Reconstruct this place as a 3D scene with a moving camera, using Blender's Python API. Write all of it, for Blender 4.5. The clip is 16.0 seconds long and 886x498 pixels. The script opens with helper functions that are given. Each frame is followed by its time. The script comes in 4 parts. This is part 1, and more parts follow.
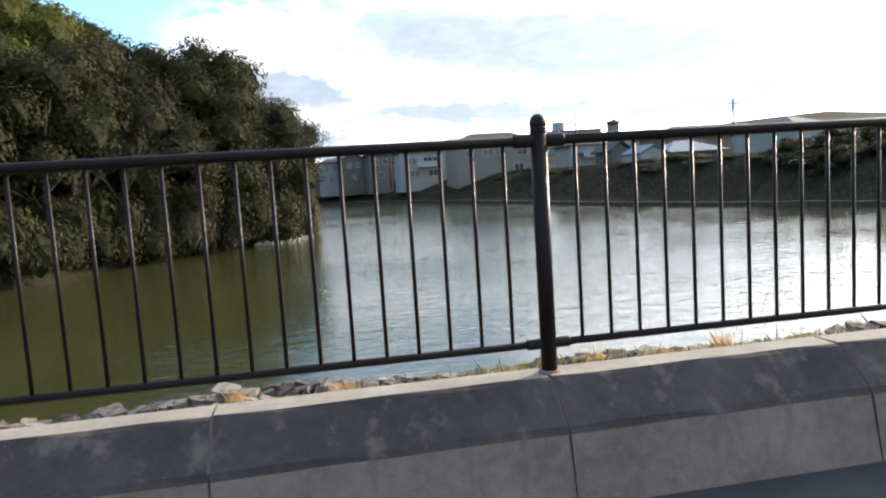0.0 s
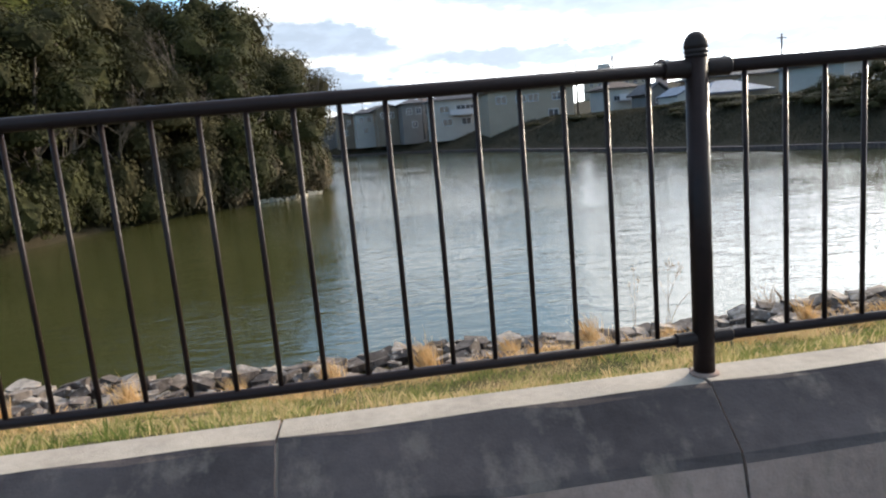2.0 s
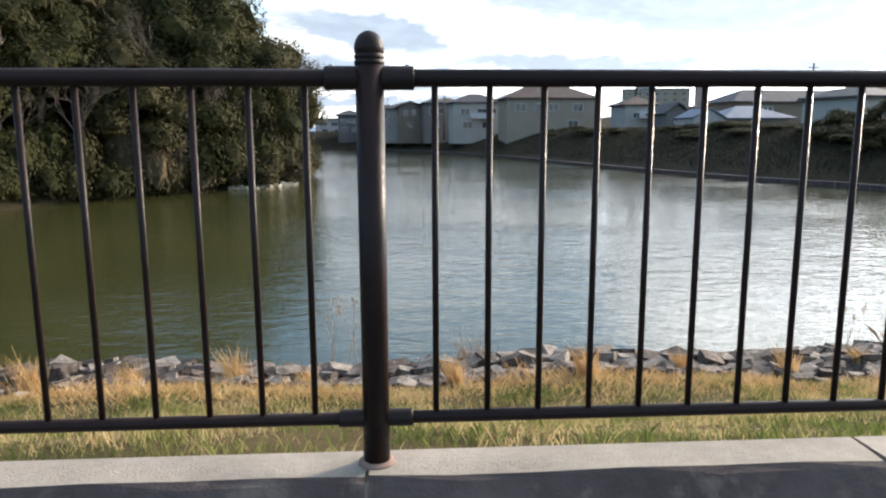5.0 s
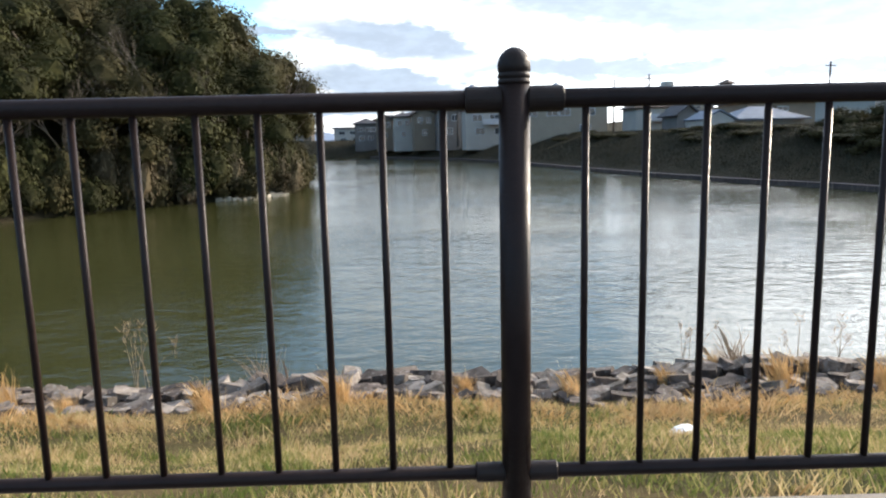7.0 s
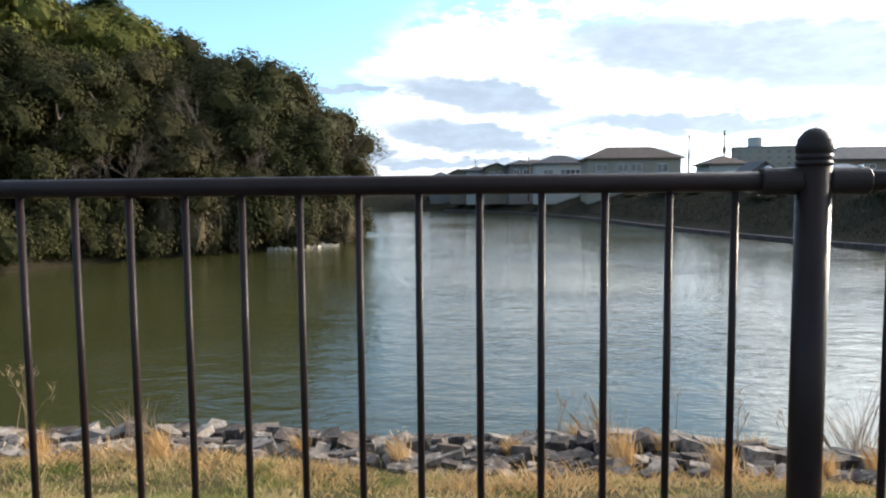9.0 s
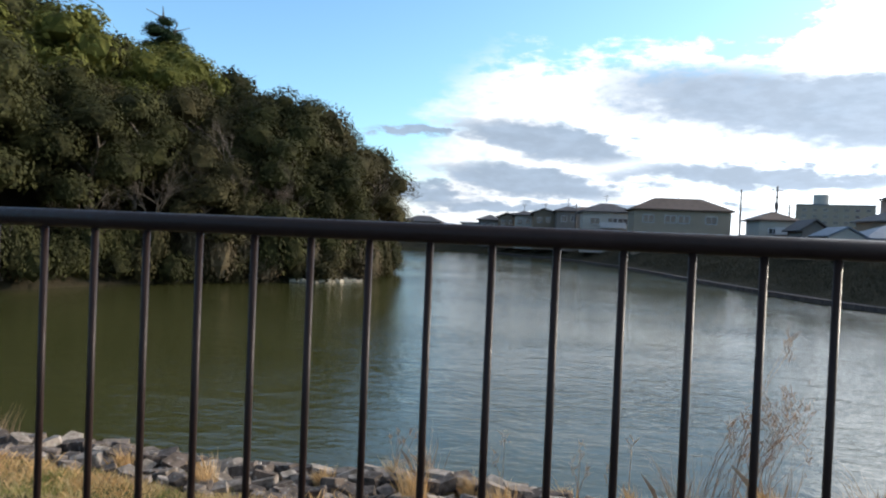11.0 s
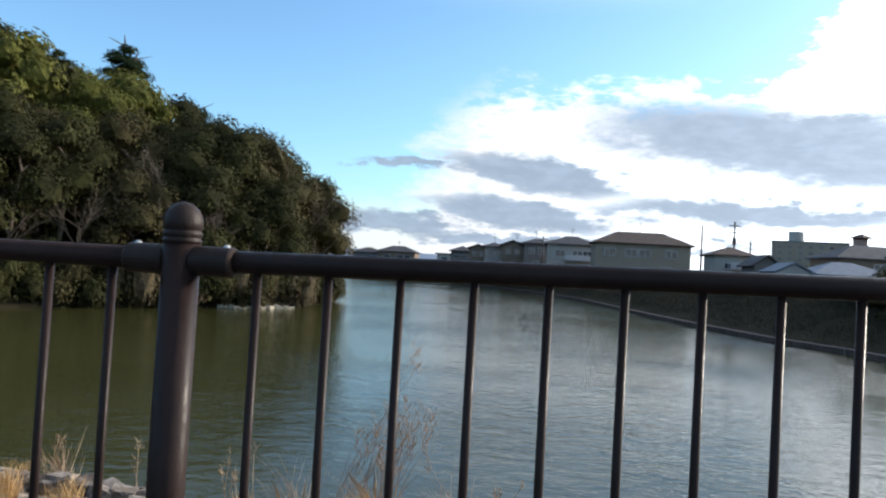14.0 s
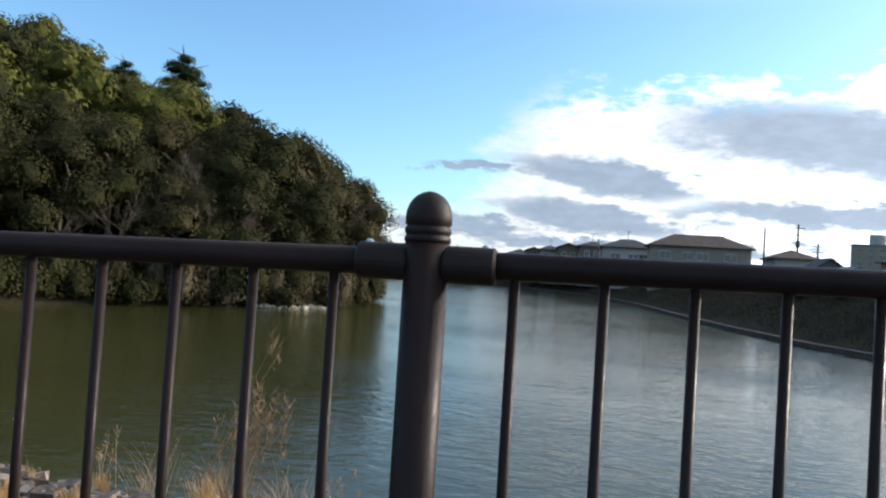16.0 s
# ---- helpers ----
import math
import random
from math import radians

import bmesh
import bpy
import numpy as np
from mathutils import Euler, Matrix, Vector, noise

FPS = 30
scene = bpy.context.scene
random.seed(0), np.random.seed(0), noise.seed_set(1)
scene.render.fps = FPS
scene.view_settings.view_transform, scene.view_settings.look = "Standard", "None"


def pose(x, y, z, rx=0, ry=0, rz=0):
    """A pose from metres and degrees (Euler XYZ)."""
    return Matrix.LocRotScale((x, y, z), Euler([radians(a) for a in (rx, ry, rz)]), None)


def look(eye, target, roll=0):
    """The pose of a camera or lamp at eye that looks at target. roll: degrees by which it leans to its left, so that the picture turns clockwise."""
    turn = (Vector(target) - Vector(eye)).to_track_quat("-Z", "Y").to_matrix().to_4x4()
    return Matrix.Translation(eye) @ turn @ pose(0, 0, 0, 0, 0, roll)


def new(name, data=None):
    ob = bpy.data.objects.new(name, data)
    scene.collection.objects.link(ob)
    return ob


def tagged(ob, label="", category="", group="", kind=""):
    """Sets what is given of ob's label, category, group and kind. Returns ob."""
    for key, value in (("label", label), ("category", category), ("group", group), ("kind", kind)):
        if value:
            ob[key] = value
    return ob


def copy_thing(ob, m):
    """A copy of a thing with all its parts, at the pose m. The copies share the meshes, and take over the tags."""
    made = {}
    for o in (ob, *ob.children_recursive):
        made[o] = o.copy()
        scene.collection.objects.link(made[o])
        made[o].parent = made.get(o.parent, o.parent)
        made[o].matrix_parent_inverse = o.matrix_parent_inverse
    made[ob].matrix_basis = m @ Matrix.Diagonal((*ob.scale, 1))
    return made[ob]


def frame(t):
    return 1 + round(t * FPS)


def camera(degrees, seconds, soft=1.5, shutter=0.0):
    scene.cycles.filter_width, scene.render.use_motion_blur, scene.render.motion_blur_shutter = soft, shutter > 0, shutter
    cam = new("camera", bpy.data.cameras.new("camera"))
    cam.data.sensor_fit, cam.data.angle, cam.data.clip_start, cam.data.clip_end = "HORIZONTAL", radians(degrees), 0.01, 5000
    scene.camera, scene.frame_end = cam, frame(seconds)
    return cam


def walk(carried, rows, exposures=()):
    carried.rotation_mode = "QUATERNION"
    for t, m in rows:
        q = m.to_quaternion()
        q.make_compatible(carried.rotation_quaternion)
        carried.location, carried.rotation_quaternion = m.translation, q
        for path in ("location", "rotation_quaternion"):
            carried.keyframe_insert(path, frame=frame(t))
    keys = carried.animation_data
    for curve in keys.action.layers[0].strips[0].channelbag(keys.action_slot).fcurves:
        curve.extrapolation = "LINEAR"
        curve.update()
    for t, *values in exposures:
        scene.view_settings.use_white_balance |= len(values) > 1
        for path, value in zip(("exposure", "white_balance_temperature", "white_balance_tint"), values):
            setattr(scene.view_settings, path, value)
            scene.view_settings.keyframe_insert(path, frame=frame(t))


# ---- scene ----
cam = camera(65.0, 16.0, 2.2)
PATH = [
    (0, (-1.037, -3.081, 0.927), (-0.68, -1.123, 0.732), -3.6),
    (0.5, (-0.323, -2.834, 0.924), (-0.014, -0.877, 0.651), -4.9),
    (1, (0.434, -2.686, 0.934), (0.728, -0.727, 0.662), -5.1),
    (1.5, (1.102, -2.393, 0.945), (1.358, -0.438, 0.61), -5.6),
    (2, (1.85, -2.3, 0.946), (2.053, -0.338, 0.615), -5.1),
    (2.5, (2.581, -2.183, 0.927), (2.738, -0.222, 0.563), -4.5),
    (3, (3.311, -2.122, 0.939), (3.49, -0.156, 0.615), -3.3),
    (3.5, (3.992, -2.051, 0.942), (4.159, -0.093, 0.568), -2.6),
    (4, (4.678, -1.97, 0.912), (4.823, -0.008, 0.551), -1.0),
    (6.5, (8.145, -1.767, 0.985), (8.239, 0.208, 0.689), -0.3),
    (7, (8.795, -1.695, 0.988), (8.826, 0.281, 0.681), -1.3),
    (7.5, (9.448, -1.765, 1.0), (9.378, 0.214, 0.722), -0.8),
    (8, (10.092, -1.753, 0.995), (9.984, 0.224, 0.71), -4.2),
    (8.5, (10.701, -1.731, 1.024), (10.566, 0.245, 0.744), -2.1),
    (9, (11.319, -1.671, 1.058), (11.117, 0.313, 0.904), -0.5),
    (11.5, (14.504, -1.602, 1.079), (14.064, 0.349, 1.06), 4.4),
    (12, (15.198, -1.592, 1.086), (14.689, 0.342, 1.089), 6.4),
    (12.5, (15.862, -1.475, 1.102), (15.413, 0.474, 1.094), 5.9),
    (13, (16.571, -1.439, 1.1), (16.095, 0.503, 1.112), 4.5),
    (13.5, (17.313, -1.396, 1.1), (16.972, 0.575, 1.133), 3.8),
    (14, (18.015, -1.333, 1.098), (17.675, 0.637, 1.152), 3.3),
    (14.5, (18.514, -1.288, 1.123), (18.117, 0.672, 1.127), 3.2),
    (15, (19.135, -1.167, 1.13), (18.647, 0.773, 1.159), 3.9),
    (15.5, (19.961, -1.089, 1.127), (19.442, 0.842, 1.182), 4.4),
    (16, (20.559, -0.862, 1.123), (20.031, 1.066, 1.175), 3.6),
]
EXPOSURES = [(0.0, 0.65, 7000, 12), (4.0, 0.64, 7000, 12), (8.0, 0.65, 6900, 11), (9.0, 0.57, 6850, 10), (10.5, 0.18, 6700, 10), (11.5, 0.14, 6650, 10), (13.0, 0.12, 6620, 10), (14.5, 0.06, 6600, 10), (16.0, 0.05, 6600, 10)]
walk(cam, [(t, look(e, g, r)) for t, e, g, r in PATH], EXPOSURES)

# ---- world, sun and exposure ----
SUN_AZ, SUN_EL = 58.0, 19.0
sun = new("sun", bpy.data.lights.new("sun", "SUN"))
sun.data.energy, sun.data.angle, sun.data.color = 5.0, radians(0.6), (1.0, 0.9, 0.76)
sun.matrix_world = look((200 * math.sin(radians(SUN_AZ)), 200 * math.cos(radians(SUN_AZ)), 200 * math.tan(radians(SUN_EL))), (0, 0, 0))


class Nodes:
    """Short hands for building node trees."""
    def __init__(self, tree):
        self.t = tree
        tree.nodes.clear()

    def n(self, kind, **kw):
        node = self.t.nodes.new(kind)
        for k, v in kw.items():
            if k in node.inputs:
                self.put(node.inputs[k], v)
        return node

    def put(self, sock, v):
        if isinstance(v, bpy.types.NodeSocket):
            self.t.links.new(v, sock)
        elif hasattr(v, "__len__") and len(v) == 3 and len(sock.default_value) == 4:
            sock.default_value = (*v, 1)
        else:
            sock.default_value = v

    def m(self, op, a, b=0.0, c=0.0):
        node = self.t.nodes.new("ShaderNodeMath")
        node.operation = op
        for i, v in enumerate((a, b, c)):
            self.put(node.inputs[i], v)
        return node.outputs[0]

    def noise(self, vec, scale, detail=3.0, rough=0.55, distortion=0.0):
        node = self.t.nodes.new("ShaderNodeTexNoise")
        if vec is not None:
            self.put(node.inputs["Vector"], vec)
        for k, v in (("Scale", scale), ("Detail", detail), ("Roughness", rough), ("Distortion", distortion)):
            node.inputs[k].default_value = v
        return node.outputs[0]

    def ramp(self, fac, stops):
        node = self.t.nodes.new("ShaderNodeValToRGB")
        self.put(node.inputs[0], fac)
        els = node.color_ramp.elements
        for i, (p, c) in enumerate(stops):
            e = els[i] if i < 2 else els.new(p)
            e.position, e.color = p, (*c, 1) if len(c) == 3 else c
        return node.outputs[0]

    def mix(self, fac, a, b, blend="MIX"):
        node = self.t.nodes.new("ShaderNodeMix")
        node.data_type, node.blend_type = "RGBA", blend
        self.put(node.inputs[0], fac)
        self.put(node.inputs[6], a)
        self.put(node.inputs[7], b)
        return node.outputs[2]

    def smooth(self, v, lo, hi, a=0.0, b=1.0):
        node = self.t.nodes.new("ShaderNodeMapRange")
        node.interpolation_type = "SMOOTHSTEP"
        for i, x in enumerate((v, lo, hi, a, b)):
            self.put(node.inputs[i], x)
        return node.outputs[0]

    def scaled(self, vec, s):
        node = self.t.nodes.new("ShaderNodeMapping")
        self.put(node.inputs[0], vec)
        node.inputs["Scale"].default_value = s
        return node.outputs[0]


def sky_world():
    world = bpy.data.worlds.new("sky")
    scene.world = world
    world.use_nodes = True
    k = Nodes(world.node_tree)
    sky = k.t.nodes.new("ShaderNodeTexSky")
    sky.sky_type, sky.sun_disc = "NISHITA", False
    sky.sun_elevation, sky.sun_rotation = radians(SUN_EL), radians(SUN_AZ)
    sky.air_density, sky.dust_density, sky.ozone_density = 1.0, 1.2, 3.0
    co = k.t.nodes.new("ShaderNodeTexCoord").outputs["Generated"]
    sep = k.t.nodes.new("ShaderNodeSeparateXYZ")
    k.put(sep.inputs[0], co)
    x, y, z = sep.outputs
    wob = k.noise(k.scaled(co, (1, 1, 2.6)), 9.0, 6.0, 0.62)
    wob2 = k.noise(k.scaled(co, (1, 1, 3.0)), 26.0, 5.0, 0.6)
    w = k.m("ADD", k.m("MULTIPLY", k.m("SUBTRACT", wob, 0.5), 12.0), k.m("MULTIPLY", k.m("SUBTRACT", wob2, 0.5), 7.0))
    az = k.m("MULTIPLY", k.m("ARCTAN2", x, y), 57.2958)
    el = k.m("MULTIPLY", k.m("ARCSINE", z), 57.2958)
    azw = k.m("ADD", az, k.m("MULTIPLY", w, 0.9))
    elw = k.m("ADD", el, k.m("MULTIPLY", w, 0.26))

    def blob(a0, e0, sa, se, tilt):
        da = k.m("DIVIDE", k.m("SUBTRACT", azw, a0), sa)
        lift = k.m("MULTIPLY", k.m("SUBTRACT", az, a0), tilt)
        de = k.m("DIVIDE", k.m("SUBTRACT", k.m("SUBTRACT", elw, e0), lift), se)
        r = k.m("ADD", k.m("MULTIPLY", da, da), k.m("MULTIPLY", de, de))
        return k.smooth(r, 0.35, 1.35, 1.0, 0.0)
    grey = None
    for a0, e0, sa, se, tilt in CLOUDS:
        b = blob(a0, e0, sa, se, tilt)
        grey = b if grey is None else k.m("MAXIMUM", grey, b)
    # the bright cloud bank around the sun, thinning to blue away from it and overhead
    side = k.smooth(k.m("ADD", azw, k.m("MULTIPLY", el, -0.5)), -18.0, -12.0)
    far = k.smooth(k.m("ABSOLUTE", k.m("SUBTRACT", az, 40.0)), 52.0, 85.0, 1.0, 0.0)
    puff = k.m("ADD", elw, k.m("ADD", k.m("MULTIPLY", k.m("SUBTRACT", wob, 0.5), 9.0), k.m("MULTIPLY", k.m("SUBTRACT", wob2, 0.5), 5.0)))
    # towards the sun the bank is raised out of view, to brighten the water
    top = k.smooth(k.m("SUBTRACT", puff, k.m("MULTIPLY", k.smooth(az, 12.0, 42.0), 32.0)), 12.6, 15.4, 1.0, 0.0)
    fleck = k.smooth(k.m("ADD", wob, k.m("MULTIPLY", wob2, 0.4)), 0.45, 0.72, 0.65, 1.0)
    white = k.m("MULTIPLY", k.m("MULTIPLY", k.m("MULTIPLY", side, top), far), fleck)
    low = k.m("MULTIPLY", k.smooth(elw, 2.2, 6.2, 1.0, 0.0), 0.8)
    white = k.m("MAXIMUM", white, low)
    # unseen broken cloud overhead, added to brighten the water's reflections
    unseen_deck = k.noise(k.scaled(co, (1, 1, 1.4)), 3.2, 5.0, 0.6)
    unseen_deck = k.m("MULTIPLY", k.smooth(unseen_deck, 0.40, 0.56), k.smooth(el, 20.0, 26.0))
    white = k.m("MAXIMUM", white, k.m("MULTIPLY", unseen_deck, 0.4))
    glow = k.smooth(k.m("ABSOLUTE", k.m("SUBTRACT", az, SUN_AZ)), 0.0, 70.0, 1.0, 0.0)
    sk = k.mix(1.0, sky.outputs[0], (SKY_STRENGTH * 0.80, SKY_STRENGTH * 1.0, SKY_STRENGTH * 1.06), "MULTIPLY")
    lit = k.mix(glow, (0.95, 1.0, 1.06), (4.6, 5.0, 5.5))
    dull = k.mix(glow, (0.33, 0.43, 0.57), (0.40, 0.52, 0.69))
    dull = k.mix(k.smooth(wob2, 0.35, 0.68), dull, k.mix(1.0, dull, (1.18, 1.18, 1.18), "MULTIPLY"))
    col = k.mix(white, sk, lit)
    col = k.mix(k.m("MULTIPLY", grey, 0.94), col, dull)
    bg = k.n("ShaderNodeBackground", Color=col, Strength=1.0)
    out = k.t.nodes.new("ShaderNodeOutputWorld")
    k.t.links.new(bg.outputs[0], out.inputs[0])


SKY_STRENGTH = 0.26
# azimuth, elevation, half width, half height in degrees, and tilt
CLOUDS = [(20, 10.0, 20, 3.3, -0.13), (-2.6, 7.9, 8.0, 1.4, -0.15), (-3.2, 4.7, 9.0, 1.2, -0.09), (14, 5.4, 12, 1.15, -0.03),
          (-13.8, 8.3, 3.6, 0.55, 0.0), (-14, 3.4, 7.5, 1.0, 0.0), (33, 4.6, 12, 0.8, 0.02), (0, 2.6, 15, 0.6, 0.0), (38, 17.5, 12, 2.0, 0.05), (60, 13, 12, 1.6, 0.0)]
sky_world()


# ---- materials ----
def material(name, build):
    mat = bpy.data.materials.new(name)
    mat.use_nodes = True
    k = Nodes(mat.node_tree)
    p = k.t.nodes.new("ShaderNodeBsdfPrincipled")
    out = k.t.nodes.new("ShaderNodeOutputMaterial")
    k.t.links.new(p.outputs[0], out.inputs[0])
    build(k, p)
    return mat


def obj_co(k):
    return k.t.nodes.new("ShaderNodeTexCoord").outputs["Object"]


def geo_co(k):
    return k.t.nodes.new("ShaderNodeNewGeometry").outputs["Position"]


def bump(k, p, height, strength=0.3, dist=0.02):
    b = k.n("ShaderNodeBump", Height=height, Strength=strength, Distance=dist)
    k.put(p.inputs["Normal"], b.outputs[0])


def rough_paint(name, base, spread=0.25, scale=6.0, rough=0.7, rough_var=0.15, bump_scale=60.0, bump_strength=0.15, metal=0.0, stain=None, spec=0.12):
    """Painted, cast or weathered surface with two scales of variation."""
    def build(k, p):
        co = geo_co(k)
        a = k.noise(co, scale, 5.0)
        b = k.noise(co, scale * 9, 4.0)
        f = k.m("ADD", k.m("MULTIPLY", a, 0.65), k.m("MULTIPLY", b, 0.35))
        lo = tuple(c * (1 - spread) for c in base)
        hi = tuple(min(1, c * (1 + spread)) for c in base)
        col = k.ramp(f, [(0.3, lo), (0.7, hi)])
        if stain:
            s = k.noise(k.scaled(co, (2.5, 2.5, 0.35)), 2.2, 5.0, 0.65)
            col = k.mix(k.smooth(s, 0.52, 0.68, 0.0, 0.75), col, stain)
        k.put(p.inputs["Base Color"], col)
        k.put(p.inputs["Roughness"], k.smooth(b, 0.3, 0.7, rough - rough_var, min(1.0, rough + rough_var)))
        p.inputs["Metallic"].default_value = metal
        p.inputs["Specular IOR Level"].default_value = spec
        bump(k, p, k.noise(co, bump_scale, 4.0), bump_strength, 0.01)
    return material(name, build)


M_FENCE = rough_paint("brown_fence_paint", (0.021, 0.012, 0.010), 0.3, 5.0, 0.44, 0.1, 140.0, 0.1, spec=0.13)
M_FENCE_WORN = rough_paint("worn_brown_fence_paint", (0.024, 0.015, 0.012), 0.3, 9.0, 0.5, 0.12, 120.0, 0.12, spec=0.15)
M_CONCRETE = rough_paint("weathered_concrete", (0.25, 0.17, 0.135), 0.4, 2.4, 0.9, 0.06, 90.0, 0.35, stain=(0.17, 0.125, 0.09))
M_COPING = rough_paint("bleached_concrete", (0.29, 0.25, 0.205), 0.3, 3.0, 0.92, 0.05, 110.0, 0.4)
# darker concrete; on the parapet's slope the shade is put into this colour
M_CONCRETE_DARK = rough_paint("darkened_concrete", (0.072, 0.056, 0.051), 0.45, 1.8, 0.9, 0.06, 90.0, 0.3, stain=(0.16, 0.125, 0.10))
M_ASPHALT = rough_paint("asphalt", (0.052, 0.052, 0.055), 0.35, 1.2, 0.9, 0.06, 160.0, 0.5)


def build_stone(k, p):
    r = k.t.nodes.new("ShaderNodeObjectInfo").outputs["Random"]
    isl = k.t.nodes.new("ShaderNodeNewGeometry").outputs["Random Per Island"]
    co = geo_co(k)
    base = k.ramp(k.m("FRACT", k.m("ADD", r, isl)), [(0.0, (0.06, 0.045, 0.037)), (0.4, (0.14, 0.11, 0.092)), (0.75, (0.31, 0.26, 0.215)), (1.0, (0.12, 0.088, 0.068))])
    col = k.mix(k.smooth(k.noise(co, 9.0, 6.0), 0.4, 0.65), base, k.mix(1.0, base, (0.45, 0.44, 0.42), "MULTIPLY"))
    col = k.mix(k.smooth(k.noise(co, 16.0, 3.0), 0.6, 0.7, 0.0, 0.5), col, (0.42, 0.41, 0.38))
    k.put(p.inputs["Base Color"], col)
    p.inputs["Roughness"].default_value = 0.85
    p.inputs["Specular IOR Level"].default_value = 0.2
    bump(k, p, k.noise(co, 30.0, 6.0), 0.6, 0.03)


M_STONE = material("riprap_stone", build_stone)


def build_turf(k, p):
    co = geo_co(k)
    a = k.noise(co, 0.9, 5.0, 0.6)
    b = k.noise(co, 14.0, 5.0, 0.7)
    f = k.m("ADD", k.m("MULTIPLY", a, 0.7), k.m("MULTIPLY", b, 0.3))
    col = k.ramp(f, [(0.30, (0.040, 0.046, 0.016)), (0.46, (0.075, 0.066, 0.028)), (0.58, (0.13, 0.095, 0.048)), (0.75, (0.055, 0.040, 0.024))])
    k.put(p.inputs["Base Color"], col)
    p.inputs["Roughness"].default_value = 0.95
    p.inputs["Specular IOR Level"].default_value = 0.05
    bump(k, p, k.noise(co, 45.0, 6.0, 0.7), 0.9, 0.05)


M_TURF = material("dry_turf", build_turf)


def blade_material(name, stops, transl=0.25, single=0.45, patchy=0.9, downhill=0.0, contrast=1.15):
    def build(k, p):
        g = k.t.nodes.new("ShaderNodeNewGeometry")
        r = k.t.nodes.new("ShaderNodeObjectInfo").outputs["Random"]
        patch = k.noise(g.outputs["Position"], patchy, 4.0, 0.6)
        f = k.m("ADD", k.m("MULTIPLY", k.m("SUBTRACT", g.outputs["Random Per Island"], 0.5), single), k.m("ADD", k.m("MULTIPLY", k.m("SUBTRACT", patch, 0.5), contrast), 0.477))
        f = k.m("ADD", f, k.m("MULTIPLY", k.m("SUBTRACT", r, 0.5), 0.12))
        if downhill:
            sep = k.t.nodes.new("ShaderNodeSeparateXYZ")
            k.put(sep.inputs[0], g.outputs["Position"])
            f = k.m("ADD", f, k.m("MULTIPLY", k.m("SUBTRACT", sep.outputs[1], 2.2), downhill))
        col = k.ramp(f, stops)
        k.put(p.inputs["Base Color"], col)
        p.inputs["Roughness"].default_value = 0.7
        p.inputs["Specular IOR Level"].default_value = 0.05
        if transl:
            t = k.n("ShaderNodeBsdfTranslucent", Color=col)
            mx = k.t.nodes.new("ShaderNodeMixShader")
            mx.inputs[0].default_value = transl
            k.t.links.new(p.outputs[0], mx.inputs[1])
            k.t.links.new(t.outputs[0], mx.inputs[2])
            out = [n for n in k.t.nodes if n.bl_idname == "ShaderNodeOutputMaterial"][0]
            k.t.links.new(mx.outputs[0], out.inputs[0])
    return material(name, build)


M_GRASS = blade_material("winter_grass_blades", [(0.12, (0.10, 0.135, 0.035)), (0.36, (0.19, 0.205, 0.065)), (0.50, (0.33, 0.28, 0.12)), (0.72, (0.56, 0.42, 0.23)), (1.0, (0.33, 0.22, 0.12))], 0.4, 0.42, 1.9, 0.03, 2.3)
M_GRASS_DULL = blade_material("dull_bank_grass", [(0.1, (0.036, 0.036, 0.022)), (0.5, (0.056, 0.050, 0.034)), (0.9, (0.078, 0.067, 0.047))], 0.2, 0.2, 0.4)
M_DRY = blade_material("dry_straw_blades", [(0.1, (0.42, 0.26, 0.11)), (0.5, (0.55, 0.36, 0.17)), (0.9, (0.66, 0.48, 0.27))], 0.35)
M_REED_RUST = blade_material("rusty_reed", [(0.1, (0.21, 0.12, 0.075)), (0.5, (0.32, 0.20, 0.125)), (0.9, (0.46, 0.33, 0.22))], 0.3)
M_REED = blade_material("dead_reed", [(0.1, (0.20, 0.13, 0.085)), (0.5, (0.33, 0.23, 0.15)), (0.9, (0.50, 0.40, 0.28))], 0.2)
M_LEAF = blade_material("evergreen_leaves", [(0.1, (0.016, 0.016, 0.008)), (0.42, (0.030, 0.030, 0.012)), (0.65, (0.050, 0.049, 0.018)), (0.95, (0.080, 0.076, 0.027))], 0.2, 0.22)
M_LEAF_OLIVE = blade_material("olive_leaves", [(0.1, (0.024, 0.021, 0.010)), (0.5, (0.050, 0.043, 0.019)), (0.9, (0.090, 0.078, 0.036))], 0.2, 0.22)
# lighter leaf tone for the hill's upper trees, with sunlight painted in
M_LEAF_BRIGHT = blade_material("sun_tinted_yellow_green_leaves", [(0.1, (0.046, 0.050, 0.013)), (0.5, (0.095, 0.097, 0.024)), (0.9, (0.155, 0.148, 0.04))], 0.25, 0.22)
M_LEAF_BROWN = blade_material("withered_brown_leaves", [(0.1, (0.060, 0.046, 0.028)), (0.5, (0.105, 0.082, 0.050)), (0.9, (0.16, 0.128, 0.075))], 0.2)
M_LEAF_DARK = blade_material("conifer_needles", [(0.1, (0.012, 0.02, 0.01)), (0.5, (0.022, 0.034, 0.014)), (0.9, (0.04, 0.055, 0.02))], 0.1)
M_BARK = rough_paint("grey_brown_bark", (0.13, 0.105, 0.085), 0.35, 5.0, 0.9, 0.05, 30.0, 0.6)
M_TWIG = rough_paint("bare_grey_twigs", (0.11, 0.088, 0.068), 0.3, 5.0, 0.9, 0.05, 30.0, 0.3)


